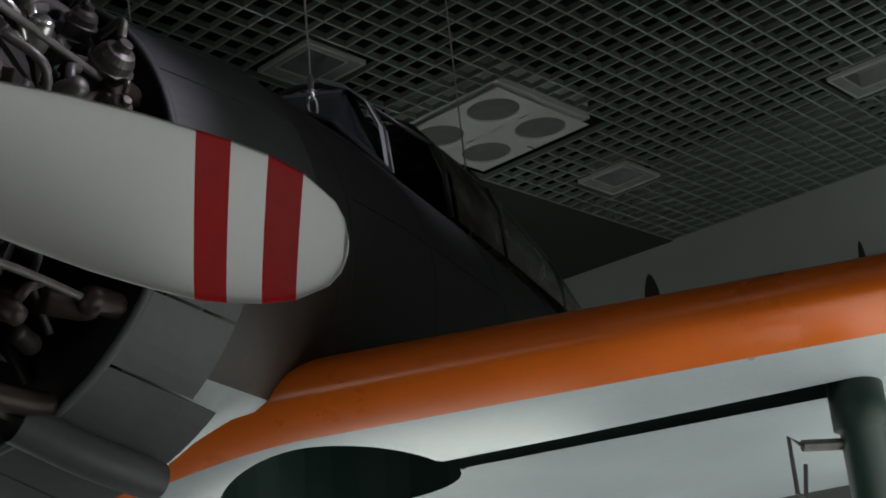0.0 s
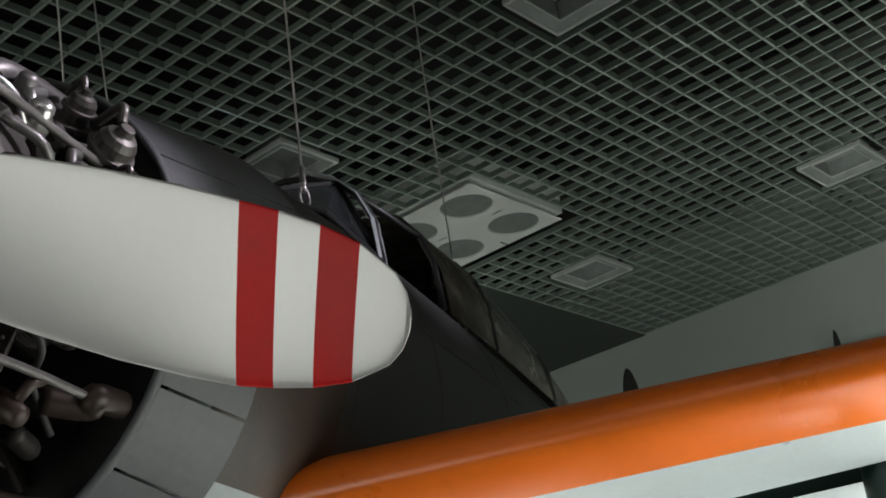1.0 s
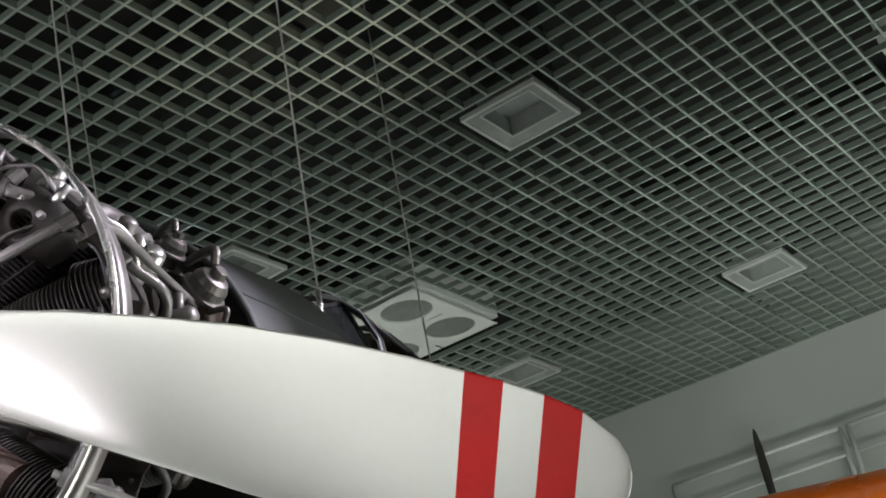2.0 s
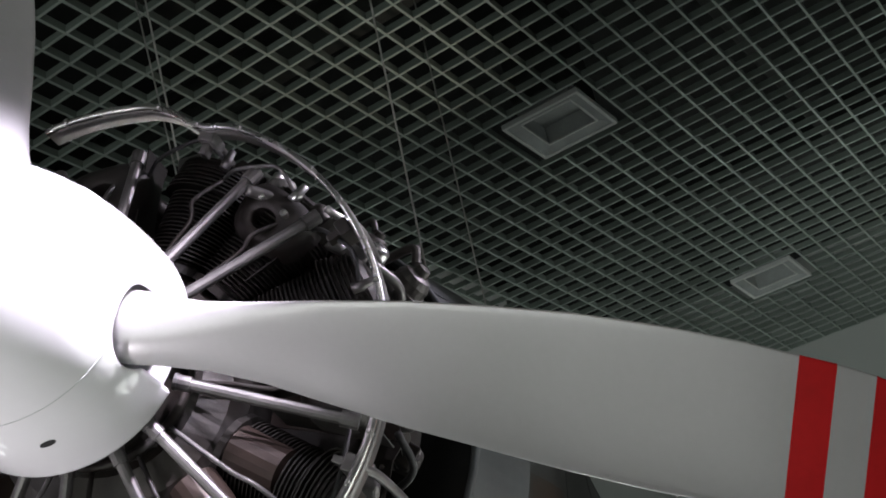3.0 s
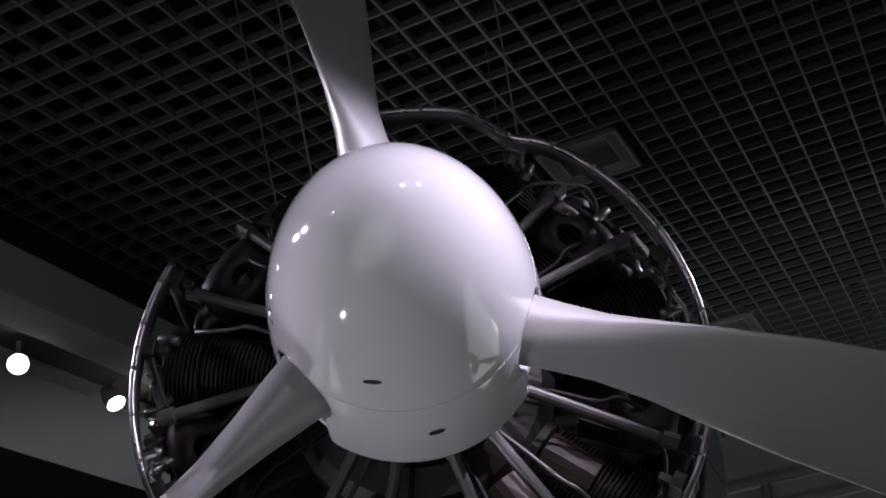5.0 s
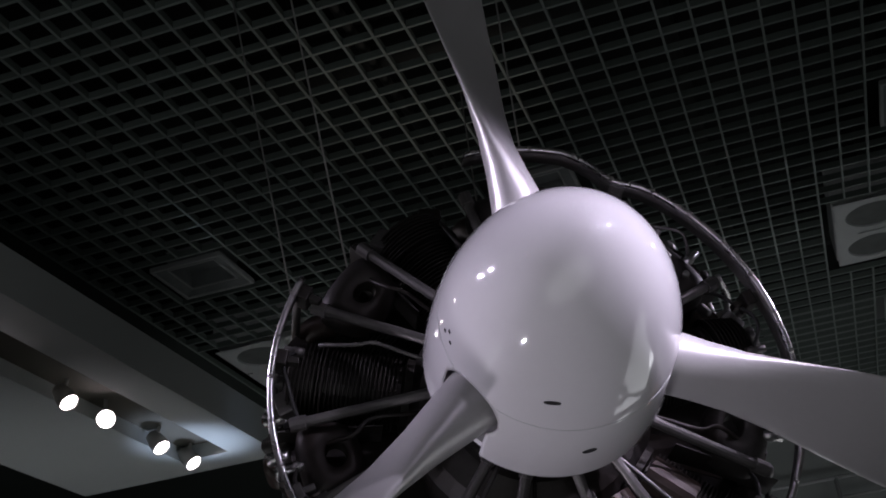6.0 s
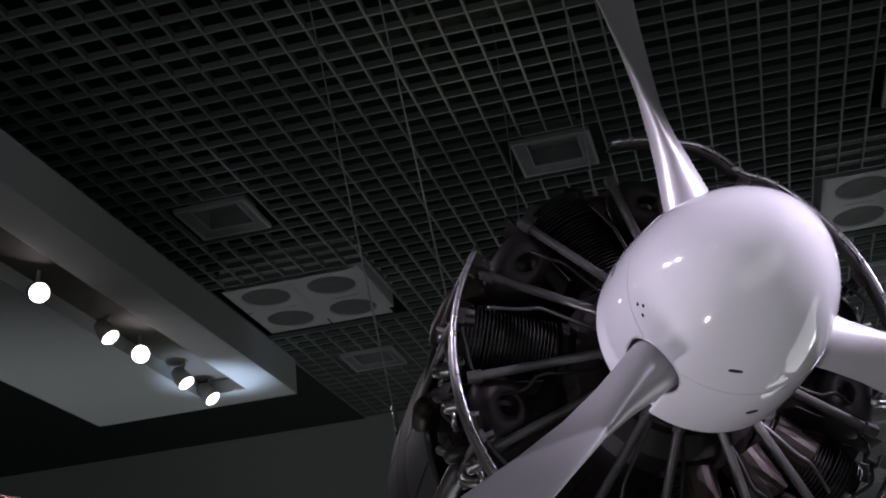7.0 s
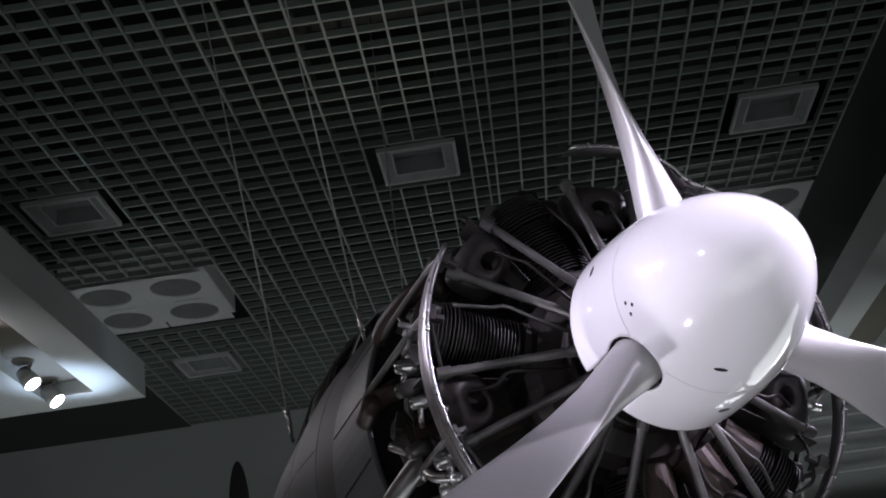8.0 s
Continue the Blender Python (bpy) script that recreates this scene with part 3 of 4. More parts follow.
for n in range(14):                        # exhaust and intake pipes behind the heads
    deg = 38.6 + 360 / 14 * n
    k = 0.275 if n % 2 == 0 else 0.455
    bm = bmesh.new()
    p = [polar(k + 0.06, 0.45, deg + 4), polar(k + 0.12, 0.50, deg + 7), polar(0.56, 0.515, deg + 9), polar(0.64, 0.51, deg + 10)]
    tube(bm, bend(p), 0.026, 12)
    part("exhaust_pipe", bm, M_BROWN if n % 3 else M_TUBE, craft, "scorched exhaust pipe", smooth=True)
    bm = bmesh.new()
    p = [polar(k + 0.05, 0.44, deg - 5), polar(k + 0.14, 0.42, deg - 8), polar(0.58, 0.32, deg - 9)]
    tube(bm, bend(p), 0.022, 10)
    part("intake_pipe", bm, M_ENGINE, craft, smooth=True)

# brackets, hoses and small fittings that stand between the ring and the engine's rear
for deg, bend_out in ((62, 0.0), (20, 0.01), (-8, 0.0), (-32, 0.01), (-62, 0.0), (-95, 0.0), (-128, 0.01), (-160, 0.0), (168, 0.0), (151, 0.0)):
    bm = bmesh.new()
    p = [polar(0.15, ring_radius(deg % 360) - 0.004, deg), polar(0.22, 0.505 + bend_out, deg + 1), polar(0.4, 0.51, deg + 2), polar(0.66, 0.51, deg + 2)]
    tube(bm, bend(p), 0.0085, 8)
    part("ring_stay", bm, M_TUBE, craft, smooth=True)
    bm = bmesh.new()
    m = radial(deg, 0.165)
    box(bm, (-0.016, -0.022, 0.478), (0.016, 0.03, 0.502), m)
    box(bm, (-0.007, -0.012, 0.455), (0.007, 0.012, 0.48), m)
    part("ring_bracket", bm, M_TUBE if deg in (62, -160, -32) else M_ENGINE, craft, bevel=0.003)
for deg, k, size, mat in ((-156, 0.22, 0.030, M_STEEL), (-149, 0.30, 0.026, M_HOUSING), (-172, 0.24, 0.024, M_STEEL), (-178, 0.30, 0.030, M_HOUSING), (169, 0.26, 0.022, M_TUBE), (-150, 0.27, 0.034, M_STEEL), (-163, 0.34, 0.03, M_TUBE), (176, 0.3, 0.028, M_STEEL), (24, 0.36, 0.04, M_STEEL), (12, 0.42, 0.036, M_TUBE), (40, 0.42, 0.035, M_TUBE),
                          (-14, 0.38, 0.03, M_TUBE), (-38, 0.4, 0.036, M_BROWN), (-50, 0.34, 0.03, M_STEEL), (-140, 0.42, 0.04, M_BROWN), (52, 0.3, 0.022, M_STEEL)):
    bm = bmesh.new()
    m = radial(deg, k) @ Matrix.Translation((0, 0, 0.5)) @ Matrix.Rotation(rng.uniform(-0.6, 0.6), 4, "X")
    spun(bm, [(-size, 0.001), (-size, size * 0.7), (-size * 0.2, size * 0.75), (size * 0.3, size * 0.6), (size * 0.8, size * 0.55), (size, size * 0.3), (size, 0.001)], "z", 16, m)
    tube(bm, [m @ Vector((0, 0, 0)), m @ Vector((size * 1.4, 0, 0.3 * size)), m @ Vector((size * 1.9, size, 0))], size * 0.28, 8)
    part("fitting", bm, mat, craft, "round metal engine fitting", smooth=True)
for n, (d0, d1, k0, k1, r0, r1, mat) in enumerate(((30, 8, 0.2, 0.5, 0.49, 0.47, M_STEEL), (16, -6, 0.24, 0.52, 0.5, 0.44, M_TUBE), (46, 26, 0.16, 0.3, 0.42, 0.47, M_TUBE), (-20, -40, 0.3, 0.55, 0.5, 0.48, M_RUBBER),
                                                   (-45, -70, 0.26, 0.5, 0.46, 0.5, M_TUBE), (-150, -170, 0.2, 0.5, 0.5, 0.5, M_STEEL), (170, 150, 0.2, 0.5, 0.5, 0.52, M_TUBE), (-120, -140, 0.2, 0.45, 0.47, 0.5, M_RUBBER),
                                                   (-80, -100, 0.22, 0.5, 0.44, 0.5, M_TUBE), (130, 112, 0.25, 0.5, 0.5, 0.47, M_RUBBER))):
    bm = bmesh.new()
    p = [polar(k0, r0, d0), polar(k0 + (k1 - k0) * 0.3, r0 + 0.02, d0 + (d1 - d0) * 0.25), polar(k0 + (k1 - k0) * 0.7, r1 - 0.03, d0 + (d1 - d0) * 0.6), polar(k1, r1, d1)]
    tube(bm, bend(p), 0.0075 + 0.002 * (n % 3), 8)
    part("hose", bm, mat, craft, smooth=True)
bm = boxes(((-0.05, -0.05, 0.38), (0.05, 0.07, 0.5)))
ob = part("oil_tank_box", bm, M_GREENBOX, craft, "teal green primed metal box", bevel=0.008)
ob.matrix_basis = radial(52, 0.56)
# accessory castings under the nose
for deg, k, rad, sz in ((-60, 0.22, 0.30, 0.055), (-38, 0.23, 0.31, 0.05), (-86, 0.22, 0.29, 0.05)):
    bm = bmesh.new()
    spun(bm, [(rad - sz, 0.001), (rad - sz, sz * 0.9), (rad + sz, sz * 0.85), (rad + sz * 1.05, sz * 0.5), (rad + sz * 1.2, 0.001)], "z", 20, radial(deg, k))
    part("sump_casting", bm, M_BROWN, craft, "oil-browned sump casting")

# grey housings high on the engine's left side
for x, k, z, size in ((0.50, 0.545, 0.235, 0.05), (0.515, 0.54, 0.12, 0.034), (0.44, 0.52, 0.33, 0.036)):
    bm = bmesh.new()
    way = Vector((x, -0.2, z)).to_track_quat("Z", "Y").to_matrix().to_4x4()
    m = Matrix.Translation((x, k, z)) @ way
    spun(bm, [(-size * 1.6, 0.001), (-size * 1.6, size * 0.8), (-size * 0.5, size * 0.8), (-size * 0.48, size), (-size * 0.3, size), (-size * 0.28, size * 0.82), (size * 0.1, size * 0.8), (size * 0.4, size * 0.62), (size * 0.5, size * 0.35), (size * 0.8, size * 0.3), (size * 0.8, 0.001)], "z", 24, m)
    box(bm, (-size * 1.1, -size * 1.1, -size * 1.4), (size * 1.1, size * 1.1, -size * 1.15), m)
    tube(bm, bend([m @ Vector((0, size * 0.5, size * 0.6)), m @ Vector((0, size * 1.2, size * 0.9)), m @ Vector((0, size * 1.9, -size * 0.5))]), size * 0.2, 8)
    part("housing", bm, M_HOUSING, craft, "rounded grey metal engine housing", bevel=0.003)

# dark baffle wall between the cylinder rows, in riveted segments with an uneven outer edge
for n in range(22):
    d0 = -206 + 12.4 * n
    bm = bmesh.new()
    edge = [0.497 + rng.uniform(-0.012, 0.006) for _ in range(4)]
    inner = [polar(0.345, 0.24, d0 + 12.1 * i / 3) for i in range(4)]
    outer = [polar(0.335 + rng.uniform(-0.006, 0.006), edge[i], d0 + 12.1 * i / 3) for i in range(4)]
    row = inner + outer[::-1]
    loft(bm, [row, [v + Vector((0, 0.004, 0)) for v in row]])
    part("baffle_wall", bm, M_ENGINE if n % 3 else M_BROWN, craft, "dark sheet baffle between the cylinder rows")
    bm = bmesh.new()
    spun(bm, [(-0.004, 0.0003), (-0.003, 0.004), (0.0, 0.005)], "y", 8, Matrix.Translation(polar(0.336, 0.475, d0 + 6)))
    part("baffle_rivet", bm, M_TUBE, craft)
for n in range(11):                        # thin cables and clips that run inside the ring
    d0 = -196 + 25.7 * n + rng.uniform(-4, 4)
    bm = bmesh.new()
    p = [polar(0.20, 0.47, d0), polar(0.16, 0.485, d0 + 5), polar(0.17, 0.47, d0 + 11), polar(0.19, 0.455, d0 + 17), polar(0.22, 0.44, d0 + 21)]
    tube(bm, bend(p), 0.0042, 7)
    part("ignition_cable", bm, M_TUBE if n % 2 else M_RUBBER, craft, "thin ignition cable inside the ring", smooth=True)
    bm = bmesh.new()
    spun(bm, [(-0.02, 0.001), (-0.02, 0.010), (0.0, 0.011), (0.004, 0.008), (0.02, 0.008), (0.021, 0.001)], "z", 10, radial(d0, 0.20) @ Matrix.Translation((0, 0, 0.475)))
    part("cable_elbow", bm, M_STEEL if n % 2 else M_TUBE, craft, smooth=True)

# firewall and engine mount
bm = bmesh.new()
spun(bm, [(0.70, 0.001), (0.70, 0.525), (0.72, 0.525), (0.72, 0.001)], "y", 48, Matrix.Translation((0.042, 0, 0.027)))
part("firewall", bm, M_BLACK, craft, "black engine firewall")
for deg in (45, 135, 225, 315):
    bm = bmesh.new()
    tube(bm, [polar(0.6, 0.22, deg), polar(0.7, 0.4, deg + 8)], 0.016, 10)
    tube(bm, [polar(0.6, 0.22, deg), polar(0.7, 0.4, deg - 14)], 0.016, 10)
    part("engine_mount", bm, M_ENGINE, craft)

# ---- fuselage
SECTIONS = [(0.9, 0.075, 0.015, 0.575, 0.58), (1.2, 0.085, 0.04, 0.59, 0.6), (1.6, 0.10, 0.07, 0.595, 0.61), (2.4, 0.135, 0.10, 0.58, 0.60), (3.4, 0.18, 0.14, 0.53, 0.57),
            (4.6, 0.23, 0.18, 0.44, 0.5), (5.8, 0.28, 0.24, 0.33, 0.4), (7.0, 0.33, 0.30, 0.21, 0.3), (8.2, 0.38, 0.36, 0.07, 0.16)]


def section(k):
    for (a, b) in zip(SECTIONS, SECTIONS[1:]):
        if a[0] <= k <= b[0]:
            t = (k - a[0]) / (b[0] - a[0])
            return [x + (y - x) * t for x, y in zip(a, b)]
    return list(SECTIONS[0] if k < 1 else SECTIONS[-1])


def on_body(k, deg, lift=0.0):
    _, cx, ch, half, tall = section(k)
    z = ch + (tall + lift) * math.sin(radians(deg))
    if 1.0 < k < 3.4:                      # the belly ends on the wing's centre section
        z = max(z, -0.56 + 0.29 * min(1.0, (k - 1.0) / 0.15))
    return Vector((cx + (half + lift) * math.cos(radians(deg)), k, z))


bm = bmesh.new()
ks = [0.8, 0.88] + [0.9 + 0.1 * i for i in range(22)] + [3.2 + 0.3 * i for i in range(17)]
loft(bm, [[on_body(k, 5 * i, min(0.0, (k - 1.15) * 0.14)) for i in range(72)] for k in ks])
for f in bm.faces:
    q = f.calc_center_median()
    _, cx, ch, half, tall = section(min(8.1, max(0.91, q.y)))
    ang = math.degrees(math.atan2((q.z - ch) / tall, (q.x - cx) / half))
    if -142 < ang < -38:
        f.material_index = 1
    elif q.y < 1.19 and -38 <= ang < -8:
        f.material_index = 2
body = part("fuselage", bm, [M_HULL, M_KEEL, M_STAIN], craft, "dark grey painted fuselage with pale belly", smooth=True)
for k in (1.25, 1.75, 2.35, 3.1, 3.9, 4.8):   # lapped panel joints
    bm = bmesh.new()
    rings = [[on_body(k + dk, 5 * i, dl) for dk, dl in ((0, -0.001), (0.001, 0.0014), (0.03, 0.0014), (0.032, -0.001))] for i in range(-6, 43)]
    loft(bm, rings)
    part("panel_strap", bm, M_HULL, body)
for deg in (12, 38, 64, 116, 142, 168):
    bm = bmesh.new()
    rings = [[on_body(1.25 + 0.15 * j, deg + dd, dl) for dd, dl in ((0, -0.001), (0.2, 0.0014), (2.4, 0.0014), (2.6, -0.001))] for j in range(16)]
    loft(bm, rings)
    part("panel_strap", bm, M_HULL, body)

# cowl flaps: curved plates round the engine's rear, each with its own edges
for n in range(20):
    d0 = -99 + 18 * n
    length = 1.04 if 0 < d0 < 175 else 0.87 if -50 < d0 <= 0 else 0.93 + 0.05 * rng.random()
    bm = bmesh.new()
    rings = []
    for j, k in enumerate((0.655, 0.70, 0.78, 0.86, length)):
        row = []
        rad = 0.532 + 0.18 * (k - 0.655)
        for dl in (0.0, -0.006):
            seq = [d0 + 0.35 + 17.3 * i / 5 for i in range(6)]
            row += [polar(k, rad + dl, d) + Vector((0.035 + 0.163 * (k - 0.655), 0, 0.030 - 0.06 * (k - 0.655))) for d in (seq if dl == 0 else seq[::-1])]
        rings.append(row)
    loft(bm, rings)
    part("cowl_flap", bm, M_FLAP, craft, "grey painted cowl flap plate")
bm = bmesh.new()
rings = [[polar(0.655 + dk, 0.532 + dr, 5 * i) + Vector((0.035, 0, 0.030)) for dk, dr in ((-0.006, -0.004), (-0.004, 0.006), (0.012, 0.008), (0.02, 0.002), (0.02, -0.012))] for i in range(73)]
rings[-1] = rings[0]
loft(bm, rings, True, False)
part("flap_rim", bm, M_FLAP, craft, "rolled grey edge of the cowl", smooth=True)

# exhaust stub under the flaps
bm = bmesh.new()
tube(bm, bend([polar(0.60, 0.52, -60), polar(0.74, 0.60, -57), polar(0.90, 0.65, -55)]), 0.042, 16, False)
part("exhaust_stub", bm, M_FLAP, craft, "open exhaust outlet", smooth=True)

# ---- canopy
CX = 0.15


def hoop(k, half, tall, base):
    return [Vector((CX + 0.04 * (k - 2) + half * math.cos(a), k, base + tall * max(0.0, math.sin(a)) ** 0.8)) for a in (math.pi * i / 10 for i in range(11))]


HOOPS = [(2.05, 0.31, 0.37, 0.60), (2.55, 0.31, 0.45, 0.62), (3.1, 0.31, 0.47, 0.64), (3.9, 0.29, 0.36, 0.66), (5.0, 0.18, 0.2, 0.68)]
for n, hp in enumerate(HOOPS):
    bm = bmesh.new()
    tube(bm, hoop(*hp), 0.011, 8)
    part("canopy_frame", bm, M_SKIN, craft, "dark green-grey canopy hoop", smooth=True)
for i in (2, 5, 8):
    bm = bmesh.new()
    tube(bm, [hoop(*hp)[i] for hp in HOOPS], 0.009, 8)
    part("canopy_rail", bm, M_SKIN, craft, smooth=True)
bm = bmesh.new()                           # yellowed sliding hood, pushed back
loft(bm, [[v + Vector((0, 0, 0.004)) for v in hoop(*hp)] for hp in ((2.62, 0.315, 0.455, 0.62), *HOOPS[2:])], False, False)
ob = part("canopy_hood", bm, M_TAN, craft, "yellowed dusty canopy hood", smooth=True)
mod = ob.modifiers.new("thickness", "SOLIDIFY")
mod.thickness = 0.006
# windscreen: three panes in dark frames, with a pale strip along its rear hoop
top, foot = hoop(*HOOPS[0]), [Vector((CX + 0.27, 1.72, 0.64)), Vector((CX + 0.1, 1.58, 0.68)), Vector((CX - 0.1, 1.58, 0.68)), Vector((CX - 0.27, 1.72, 0.64))]
pairs = [(top[0], foot[0], top[3], foot[1]), (top[3], foot[1], top[7], foot[2]), (top[7], foot[2], top[10], foot[3])]
for a, b, c2, d in pairs:
    bm = bmesh.new()
    nrm = (c2 - a).cross(b - a).normalized() * 0.006
    loft(bm, [[a, b, d, c2], [a + nrm, b + nrm, d + nrm, c2 + nrm]])
    part("windscreen_pane", bm, M_SCREEN, craft, "dark dusty windscreen pane")
    bm = bmesh.new()
    tube(bm, [a, b, d, c2, a], 0.010, 6, False)
    part("windscreen_frame", bm, M_SKIN, craft, "dark windscreen frame")
for side in (slice(0, 5), slice(6, 11)):
    bm = bmesh.new()
    rows = []
    for v in hoop(2.05, 0.314, 0.374, 0.60)[side]:
        rows.append([v + Vector((0, -0.045, -0.004)), v + Vector((0, 0.03, 0.0)), v + Vector((0, 0.03, 0.005)), v + Vector((0, -0.045, 0.002))])
    loft(bm, rows)
    part("windscreen_strip", bm, M_BELLY, craft, "pale strip along the windscreen's rear hoop", smooth=True)
bm = boxes(((CX - 0.2, 3.12, 0.55), (CX + 0.2, 3.18, 0.97)), ((CX - 0.11, 3.11, 0.97), (CX + 0.11, 3.17, 1.08)))
part("seat_back", bm, M_BROWN, craft, "brown pilot seat back", bevel=0.02)

# ---- wings
LEAD_K, LEAD_H, SWEEP, RISE = 1.071, -0.342, 0.053, 0.032


def wing_surface(side, s, x, upper):
    """A point of a wing's skin: s out along the span, x aft of the leading edge."""
    rise = RISE if side > 0 else 0.2
    chord, half = 2.75 - 0.24 * s, 0.155 - 0.013 * s
    t = min(1, max(0, x / chord))
    bulge = half * (min(1, (x / 0.36)) ** 0.42 if x < 0.36 else 1 - ((x - 0.36) / (chord - 0.36)) ** (1.6 if upper else 3.0) * (0.94 if upper else 0.8))
    drop = 0.05 * max(0, (0.56 - s) / 0.35) ** 1.7 if side > 0 else 0
    if s < 0.62 and upper:
        bulge *= 1 - 0.35 * (0.62 - s) / 0.4
    return Vector((side * s - 0.013, LEAD_K + SWEEP * s + x, LEAD_H + rise * s - drop * max(0.0, 1 - x) + (bulge if upper else -bulge * 0.92)))


def well_distance(q):
    """Distance in the wing's plan to the edge of the wheel bay: a disc by the root and a slot towards the leg."""
    disc = math.hypot(q.x - 0.48, q.y - 1.56) - 0.30
    bx, by = abs(q.x - 1.22) - 0.52, abs(q.y - (1.54 - 0.02 * (q.x - 1.34))) - 0.056
    slot = math.hypot(max(bx, 0), max(by, 0)) + min(max(bx, by), 0)
    return min(disc, slot)


def wing(side):
    near = side > 0
    spans_ = [0.0, 0.1] + [0.16 + 0.03 * i for i in range(59)] + [2.2, 2.6, 3.1, 3.7, 4.3, 4.9, 5.4, 5.7] if near else [0.0, 0.3, 0.6, 1, 1.5, 2, 2.6, 3.2, 4, 4.8, 5.4, 5.7]
    back = [0.0, 0.004, 0.01, 0.02, 0.035, 0.055] + ([0.08 + 0.025 * i for i in range(36)] if near else [0.08, 0.12, 0.18, 0.26, 0.36, 0.5, 0.7]) + [1.1, 1.3, 1.5]
    bm = bmesh.new()
    for upper in (True, False):
        grid = []
        for s in spans_:
            chord = 2.75 - 0.24 * s
            taper = 1.0 if s < 5.0 else math.sqrt(max(0.02, 1 - ((s - 5.0) / 0.72) ** 2))
            xs = [x if x < 1.0 else 1.0 + (x - 1.0) / 0.5 * (chord - 1.0) for x in back]
            row = []
            for x in xs:
                p = wing_surface(side, s, x, upper)
                if taper < 1:
                    p.y = LEAD_K + SWEEP * s + chord * 0.4 + (p.y - LEAD_K - SWEEP * s - chord * 0.4) * taper
                    p.z = LEAD_H + (RISE if near else 0.2) * s + (p.z - LEAD_H - (RISE if near else 0.2) * s) * taper
                row.append(bm.verts.new(p))
            grid.append(row)
        for a, b in zip(grid, grid[1:]):
            for i in range(len(a) - 1):
                bm.faces.new((a[i], a[i + 1], b[i + 1], b[i]))
        if near and not upper:
            gone = [f for f in bm.faces if f.calc_center_median().z < LEAD_H - 0.05 + RISE * f.calc_center_median().x and well_distance(f.calc_center_median()) < 0 and f.calc_center_median().x < 2]
            bmesh.ops.delete(bm, geom=gone, context="FACES")
    bm.faces.ensure_lookup_table()
    for f in bm.faces:
        q = f.calc_center_median()
        aft = q.y - LEAD_K - SWEEP * abs(q.x)
        low = q.z < LEAD_H + (RISE if near else 0.2) * abs(q.x)
        f.material_index = 1 if aft < (0.13 if low else 0.22) else (0 if low else 2)
    if near:                               # snap the bay's rim to its outline
        rim = {v for e in bm.edges if len(e.link_faces) == 1 for v in e.verts if abs(well_distance(v.co)) < 0.03 and v.co.x < 1.95 and v.co.z < LEAD_H}
        for v in rim:
            for _ in range(3):
                d = well_distance(v.co)
                g = Vector((well_distance(v.co + Vector((0.002, 0, 0))) - d, well_distance(v.co + Vector((0, 0.002, 0))) - d, 0)) / 0.002
                if g.length > 0.1:
                    v.co -= g.normalized() * d * 0.9
            v.co.z = wing_surface(1, v.co.x + 0.013, v.co.y - LEAD_K - SWEEP * (v.co.x + 0.013), False).z
    bmesh.ops.remove_doubles(bm, verts=bm.verts, dist=0.0003)
    return part("wing", bm, [M_BELLY, M_ORANGE, M_SKIN], craft, "wing with orange leading edge and pale underside", smooth=True)


left_wing = wing(1)
wing(-1)
# inside of the wheel bay
bm = bmesh.new()
outline = []
for i in range(25):
    a = radians(10 + 328 * i / 24)
    outline.append((0.48 + 0.312 * math.cos(a), 1.56 + 0.312 * math.sin(a)))
outline = [(1.75, 1.605)] + outline + [(1.75, 1.465)]
lo = [wing_surface(1, x + 0.013, y - LEAD_K - SWEEP * x, False) + Vector((0, 0, 0.004)) for x, y in outline]
hi = [Vector((x, y, LEAD_H + 0.06 + RISE * x)) for x, y in outline]
loft(bm, [lo, hi], True, False)
bm.faces.new([bm.verts.new(p) for p in hi])
part("wheel_bay", bm, M_WELL, left_wing, "dark green inside of the open wheel bay")
# a skin seam and straps on the underside
for s in (1.55, 1.95):
    bm = bmesh.new()
    rings = []
    for x in (0.135, 0.15, 0.165, 0.18, 0.195):
        a, b = wing_surface(1, s, x, False), wing_surface(1, s + 0.012, x, False)
        rings.append([a, a + Vector((0, -0.0015, -0.002)), b + Vector((0, -0.0015, -0.002)), b])
    loft(bm, rings)
    part("skin_strap", bm, M_BELLY, left_wing)
# main leg
bm = bmesh.new()
tube(bm, [(1.725, 1.535, -0.36), (1.725, 1.535, -0.50), (1.725, 1.535, -0.505), (1.73, 1.525, -1.25), (1.73, 1.525, -1.255), (1.735, 1.52, -1.75)], [0.06, 0.06, 0.048, 0.048, 0.036, 0.036], 18)
leg = part("landing_leg", bm, M_WELL, craft, "dark green main landing leg", smooth=True)
bm = bmesh.new()
tube(bm, [(1.705, 1.535, -0.53), (1.60, 1.48, -0.53)], 0.013, 8)
tube(bm, [(1.60, 1.48, -0.53), (1.575, 1.47, -0.51), (1.575, 1.47, -0.57), (1.575, 1.47, -0.63), (1.59, 1.475, -0.64), (1.60, 1.48, -0.57)], 0.005, 6)
part("tie_ring", bm, M_TUBE, leg, "small metal tie-down ring")
bm = bmesh.new()
spun(bm, [(-0.09, 0.2), (-0.09, 0.27), (-0.06, 0.30), (0.06, 0.30), (0.09, 0.27), (0.09, 0.2), (0.05, 0.1), (-0.05, 0.1)], "y", 40, Matrix.Translation((1.68, 1.52, -1.9)) @ Matrix.Rotation(math.pi / 2, 4, "Z"))
part("wheel", bm, M_RUBBER, craft, "black rubber main wheel", smooth=True)

# ---- suspension cables
SLAB = ZC + 0.9


